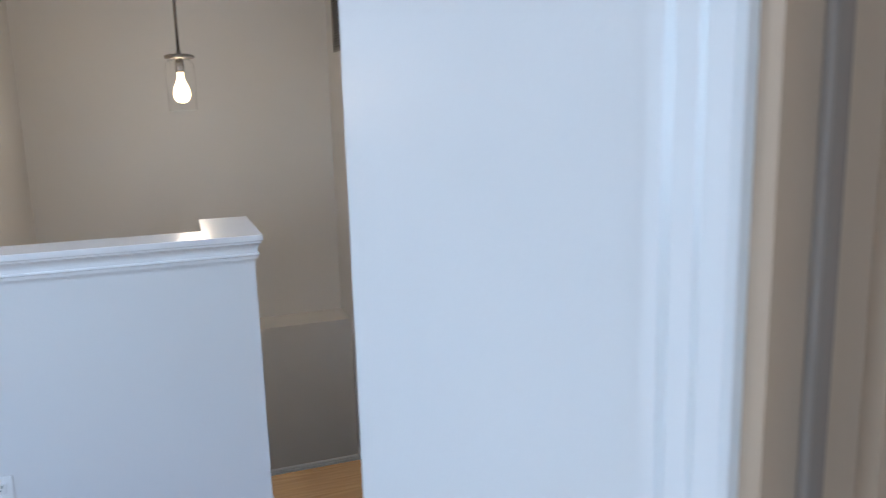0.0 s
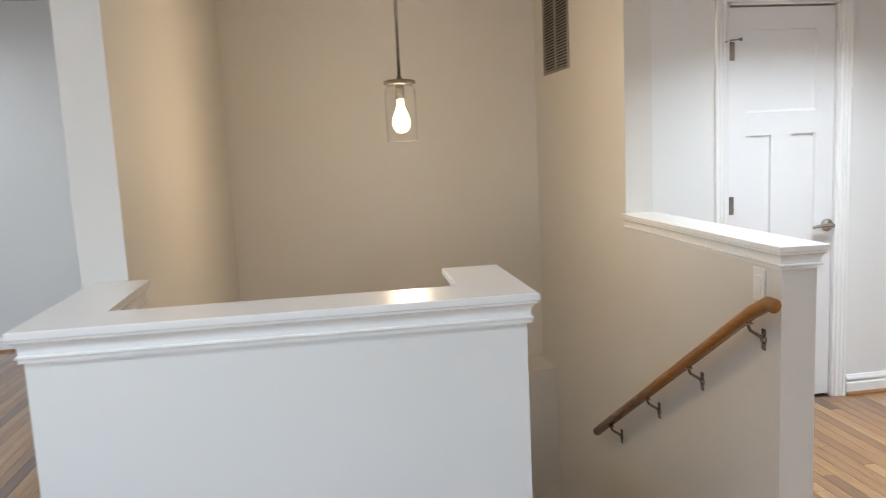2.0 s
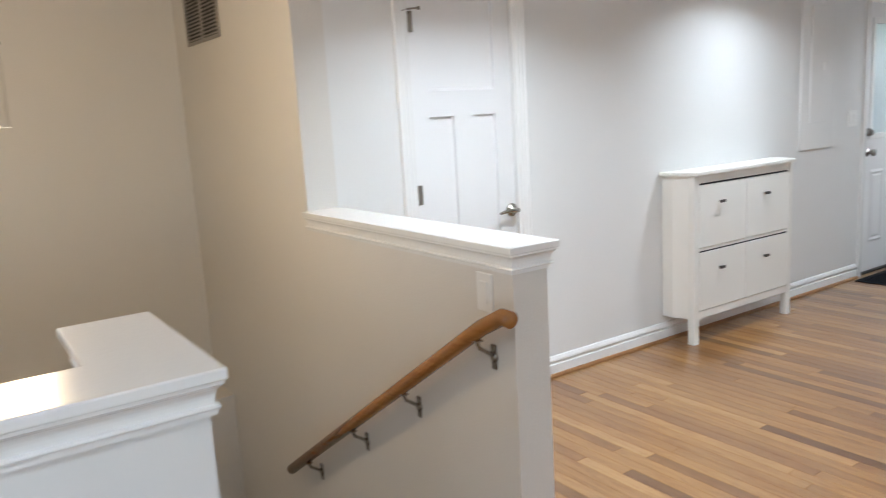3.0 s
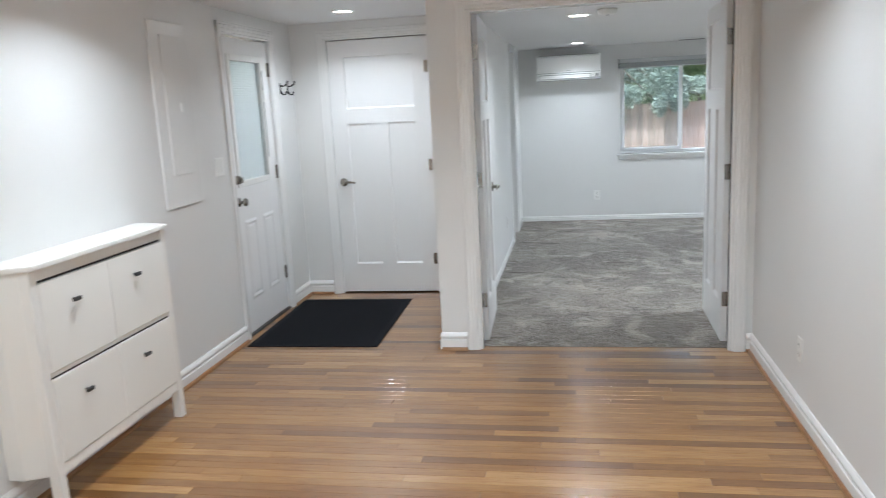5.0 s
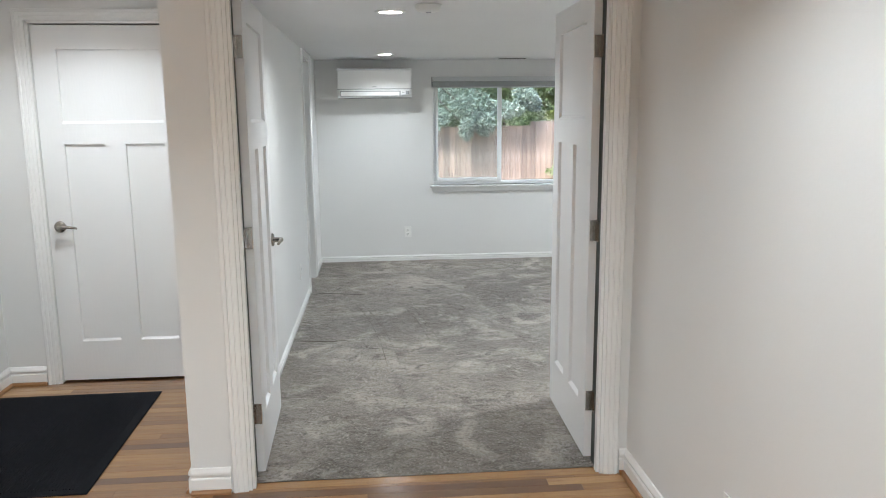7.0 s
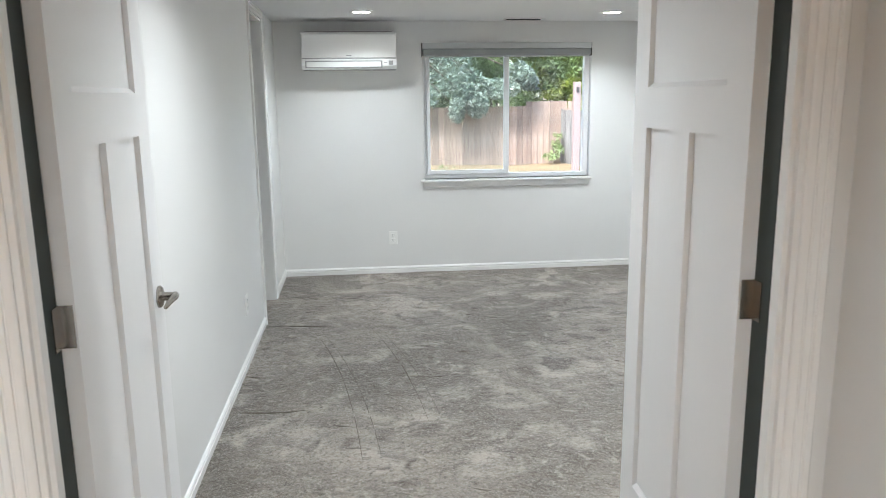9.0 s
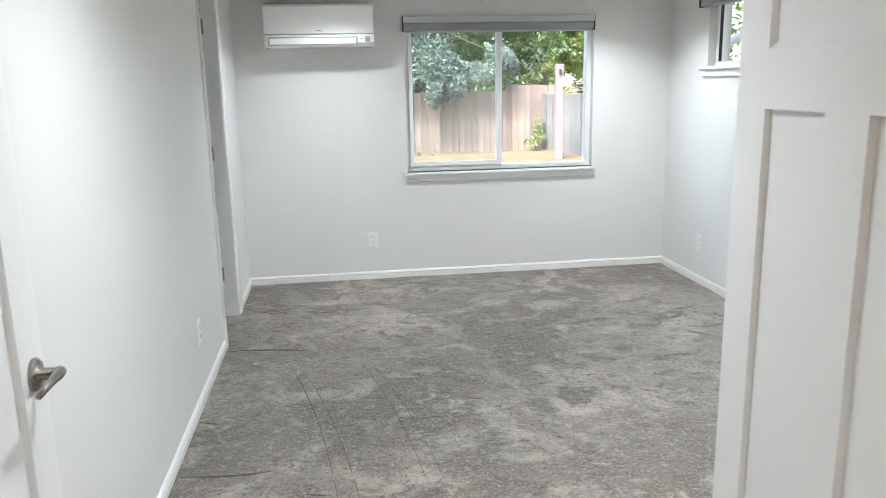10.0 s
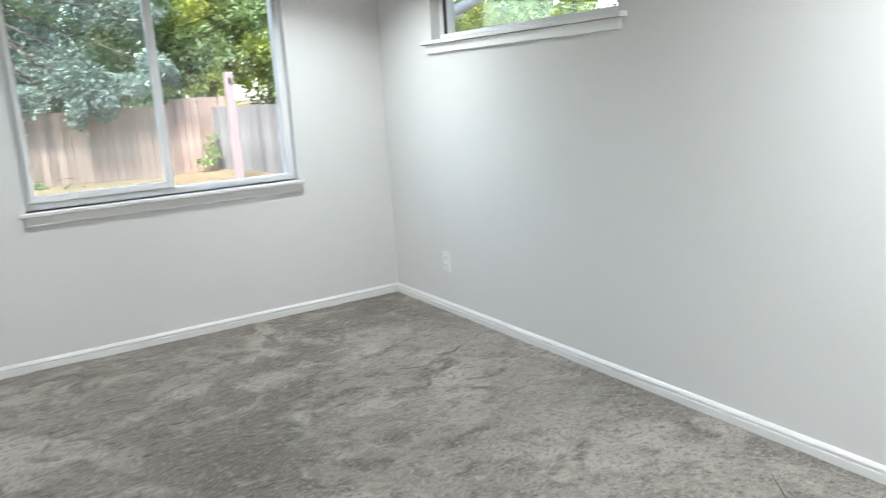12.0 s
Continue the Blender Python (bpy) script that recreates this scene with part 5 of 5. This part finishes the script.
def fence(name, label, a, b, top, material, width, seed):
    rnd = random.Random(seed)
    ob = thing(name, label, "fence")
    a, b = Vector(a), Vector(b)
    way = (b - a).normalized()
    rz = math.degrees(math.atan2(way.y, way.x))
    n = math.ceil((b - a).length / (width + 0.006))
    shared = []
    for k in range(5):
        bm = boxes((0, width, -0.01, 0.01, GZ - 0.1, top + rnd.uniform(-0.02, 0.02)))
        me = bpy.data.meshes.new("board")
        bm.to_mesh(me)
        bm.free()
        me.materials.append(material)
        shared.append(me)
    for k in range(n):
        o = new("board", rnd.choice(shared))
        o.parent = ob
        c = a + way * k * (width + 0.006)
        o.matrix_local = pose(c.x, c.y, 0, rnd.uniform(-0.6, 0.6), rnd.uniform(-0.5, 0.5), rz) @ Matrix.Translation((0, rnd.uniform(-0.006, 0.006), 0))
    for z in (0.1, 0.7, top - 0.2):
        bm = boxes((0, (b - a).length, 0.012, 0.05, z - 0.045, z + 0.045))
        o = part("rail", bm, material, ob)
        o.matrix_local = pose(a.x, a.y, 0, 0, 0, rz)
    return ob


fence("fence", "new cedar board fence, pinkish tan", (22.1, 9.0, 0), (22.45, -1.9, 0), 1.24, FENCE_NEW, 0.14, 3)
fence("fence", "taller cedar board fence section, pale tan", (22.43, -1.88, 0), (22.5, -2.95, 0), 1.34, FENCE_NEW, 0.14, 5)
fence("fence", "old grey weathered board fence", (22.55, -2.75, 0), (13.0, -4.95, 0), 1.15, FENCE_OLD, 0.13, 7)

post = thing("yard_post", "square pinkish painted wooden post in lawn", "post")
part("shaft", boxes((20.23, 20.37, -2.57, -2.43, GZ - 0.1, 1.76), bevel=0.01), POST, post)
part("eye_bolt", boxes((20.2, 20.23, -2.52, -2.47, 1.56, 1.66), bevel=0.005), DARKMETAL, post)


def tree(name, label, x, y, height, clumps, material, seed, leaf=0.10, count=2600, trunk_r=0.14):
    """Tapered trunk, limbs to each clump (x, y, z, rx, ry, rz), and a crown of many small bent leaves."""
    rnd = random.Random(seed)
    ob = thing(name, label, "tree" if trunk_r > 0.06 else "bush")
    bm = bmesh.new()
    lean = rnd.uniform(-0.3, 0.3)
    tube(bm, [(x, y, GZ - 0.1), (x + lean * 0.3, y, height * 0.3), (x + lean, y + lean * 0.4, height * 0.75)], [trunk_r, trunk_r * 0.7, trunk_r * 0.35], 9)
    for c in clumps:
        tube(bm, [(x + lean * 0.5, y + lean * 0.2, height * 0.45), ((x + c[0]) / 2, (y + c[1]) / 2, height * 0.5 + c[2] * 0.3), c[:3]], [trunk_r * 0.4, trunk_r * 0.25, trunk_r * 0.1], 6)
    part("trunk", bm, BARK, ob, smooth=True)
    verts, faces = [], []
    for _ in range(count):
        c = rnd.choice(clumps)
        u = Vector((rnd.gauss(0, 1), rnd.gauss(0, 1), rnd.gauss(0, 1))).normalized() * rnd.random() ** 0.45
        p = Vector((c[0] + u.x * c[3], c[1] + u.y * c[4], c[2] + u.z * c[5]))
        p += 0.25 * Vector(noise.noise_vector(p * 1.7))
        r = Euler((rnd.uniform(-1, 1), rnd.uniform(-1, 1), rnd.uniform(0, 6.3))).to_matrix()
        s = leaf * rnd.uniform(0.6, 1.4)
        k = len(verts)
        verts += [p + r @ Vector(v) * s for v in ((-1, 0, 0), (0, -0.42, 0.12), (1, 0, -0.15), (0, 0.42, 0.12))]
        faces += [(k, k + 1, k + 2), (k, k + 2, k + 3)]
    me = bpy.data.meshes.new("crown")
    me.from_pydata(verts, [], faces)
    me.materials.append(material)
    o = new("crown", me)
    o.parent = ob
    return ob


def cloud(seed, n, xr, yr, zr, s):
    rnd = random.Random(seed)
    return [(rnd.uniform(*xr), rnd.uniform(*yr), rnd.uniform(*zr), s * rnd.uniform(0.7, 1.3), s * rnd.uniform(0.7, 1.3), s * rnd.uniform(0.6, 1.0)) for _ in range(n)]


# tree hanging over the fence
tree("tree", "grey-green broad tree hanging over the fence", 23.6, 3.0, 5.0, cloud(11, 44, (21.9, 24.0), (-1.6, 5.0), (2.0, 5.4), 0.66) + [(21.9, -0.12, 1.22, 0.3, 0.24, 0.30), (21.85, -0.62, 1.28, 0.3, 0.20, 0.26), (21.9, -1.15, 1.62, 0.4, 0.4, 0.26), (22.0, 0.7, 1.48, 0.4, 0.5, 0.28), (22.0, -1.75, 1.95, 0.4, 0.35, 0.30), (21.95, -0.3, 1.7, 0.4, 0.6, 0.35), (22.0, 1.6, 1.55, 0.4, 0.6, 0.3)], LEAF_BLUE, 21, 0.05, 70000)
tree("tree", "bright green leafy tree behind the fence", 26.5, -1.8, 7.0, cloud(12, 40, (24.2, 28), (-3.4, 2.0), (1.3, 6.5), 0.85), LEAF_GREEN, 22, 0.065, 52000)
tree("tree", "bright green leafy tree behind grey fence", 27.0, -6.5, 7.0, cloud(13, 34, (24.0, 29), (-9.5, -3.0), (1.7, 6.5), 0.85), LEAF_GREEN, 23, 0.07, 42000)
tree("tree", "tall green tree beyond the yard", 32.0, 3.0, 9.0, cloud(14, 30, (30, 35), (-8, 9), (1.0, 8.0), 1.4), LEAF_GREEN, 24, 0.12, 24000)
tree("bush", "yellow-green bush above the fence", 23.6, -3.1, 1.6, cloud(15, 9, (23.2, 24.0), (-3.5, -2.7), (1.05, 1.85), 0.28), LEAF_LIME, 25, 0.06, 2600, 0.04)
tree("bush", "small weed at the fence corner", 22.3, -2.55, 0.5, cloud(16, 5, (22.2, 22.35), (-2.7, -2.4), (0.0, 0.6), 0.12), LEAF_GREEN, 26, 0.05, 220, 0.012)
tree("bush", "low weeds along the fence", 22.1, 0.2, 0.1, cloud(19, 7, (21.7, 22.1), (-0.6, 0.9), (-0.2, -0.08), 0.14), LEAF_GREEN, 29, 0.05, 360, 0.012)
tree("bush", "green shrubs along the far side of the fence", 24.0, 0.0, 1.0, cloud(31, 40, (23.2, 25.5), (-9, 7), (0.2, 1.7), 0.55), LEAF_GREEN, 32, 0.06, 30000, 0.04)
tree("tree", "yellow-green leafy tree behind the yard post", 25.0, -3.6, 3.4, cloud(41, 16, (24.2, 25.4), (-4.8, -2.7), (1.5, 3.5), 0.5), LEAF_LIME, 42, 0.06, 14000, 0.07)
# greenery outside the high window
tree("bush", "dense green hedge outside the high window", 17.0, -7.5, 2.4, cloud(17, 60, (12.5, 23), (-9.5, -6.3), (0.9, 4.4), 0.8), LEAF_GREEN, 27, 0.065, 60000, 0.05)
tree("bush", "yellow-green shrub outside the high window", 16.0, -6.0, 1.8, cloud(18, 9, (14.5, 18.5), (-6.3, -5.7), (1.5, 2.6), 0.4), LEAF_LIME, 28, 0.06, 2000, 0.04)

# sloping downspout outside the high window
spout = thing("downspout", "pale painted downspout with a bent elbow", "downspout")
bm = bmesh.new()
tube(bm, [(11.9, -1.3, 1.64), (11.08, -1.3, 1.79), (10.45, -1.3, 1.90), (10.28, -1.28, 1.96), (10.2, -1.1, 2.10), (10.2, -0.66, 2.20)], 0.036, 14)
part("pipe", bm, GUTTER, spout, smooth=True)
part("strap", boxes((11.05, 11.09, -1.345, -1.255, 1.745, 1.84), bevel=0.004), GUTTER, spout)

# plain roof and outer skin that close the house
slab("roof", (-5.6, 11.3, -3.7, 8.2, 2.75, 2.95), SHED, "plain flat roof over the rooms", "roof")
slab("foundation", (-5.4, 10.9, 7.0, 8.0, -2.5, 2.75), SHED, "plain outer wall", "wall")

# ---- floor planks ----
REG = []  # (x0, x1, y0, y1)
REG += [(1.637, 5.779, HALL_S, HALL_N), (0.53, 0.647, 1.174, 2.558), (0.647, 1.494, HALL_S, 2.558), (1.494, 1.637, HALL_S, 2.96), (0.527, 0.53, 1.174, 2.545), (5.779, ALC_E, ALC_S, HALL_N), (5.779, 5.842, 1.172, 2.648)]
FAR = [(-0.666, 0.525, -3.2, 2.545), (-5.08, -0.666, -3.2, 6.868)]
W = 0.0572


def rows(regions, seed):
    rnd = random.Random(seed)
    out = []
    for rx0, rx1, ry0, ry1 in regions:
        x = rx0
        while x < rx1 - 0.004:
            w = min(W, rx1 - x)
            y = ry0 - rnd.uniform(0, 0.9)
            while y < ry1:
                ln = rnd.choice((0.5, 0.7, 0.9, 1.1, 1.4, 1.8))
                a, b = max(y, ry0), min(y + ln, ry1)
                if b - a > 0.02:
                    out.append((x, w, a, b))
                y += ln
            x += W
    return out


def plank_geo(bm, x0, x1, y0, y1, g=0.0005, c=0.0008):
    lo = [bm.verts.new(v) for v in ((x0 + g, y0 + g, -0.016), (x1 - g, y0 + g, -0.016), (x1 - g, y1 - g, -0.016), (x0 + g, y1 - g, -0.016))]
    md = [bm.verts.new((v.co.x, v.co.y, -c)) for v in lo]
    hi = [bm.verts.new(v) for v in ((x0 + g + c, y0 + g + c, 0), (x1 - g - c, y0 + g + c, 0), (x1 - g - c, y1 - g - c, 0), (x0 + g + c, y1 - g - c, 0))]
    for a, b in ((lo, md), (md, hi)):
        for k in range(4):
            bm.faces.new((a[k], a[(k + 1) % 4], b[(k + 1) % 4], b[k]))
    bm.faces.new(hi)


near = rows(REG, 5)
near.sort(key=lambda p: (p[0] - 3.2) ** 2 + ((p[2] + p[3]) / 2 - 2.4) ** 2)
meshes = {}
rest = bmesh.new()
for k, (x, w, a, b) in enumerate(near):
    if k < 420:
        key = (round(w, 3), round(b - a, 3))
        if key not in meshes:
            bm = bmesh.new()
            plank_geo(bm, 0, w, 0, b - a)
            me = bpy.data.meshes.new("plank")
            bm.to_mesh(me)
            bm.free()
            me.materials.append(OAK)
            meshes[key] = me
        o = new("plank", meshes[key])
        o.parent = hall_floor
        o.location = (x, a, 0)
    else:
        plank_geo(rest, x, x + w, a, b)
o = link("planks_outer", rest, OAK)
o.parent = hall_floor
tagged(o, kind="stuff")
rest = bmesh.new()
for x, w, a, b in rows(FAR, 6):
    plank_geo(rest, x, x + w, a, b)
o = link("planks_far", rest, OAK)
o.parent = hall_floor
tagged(o, kind="stuff")
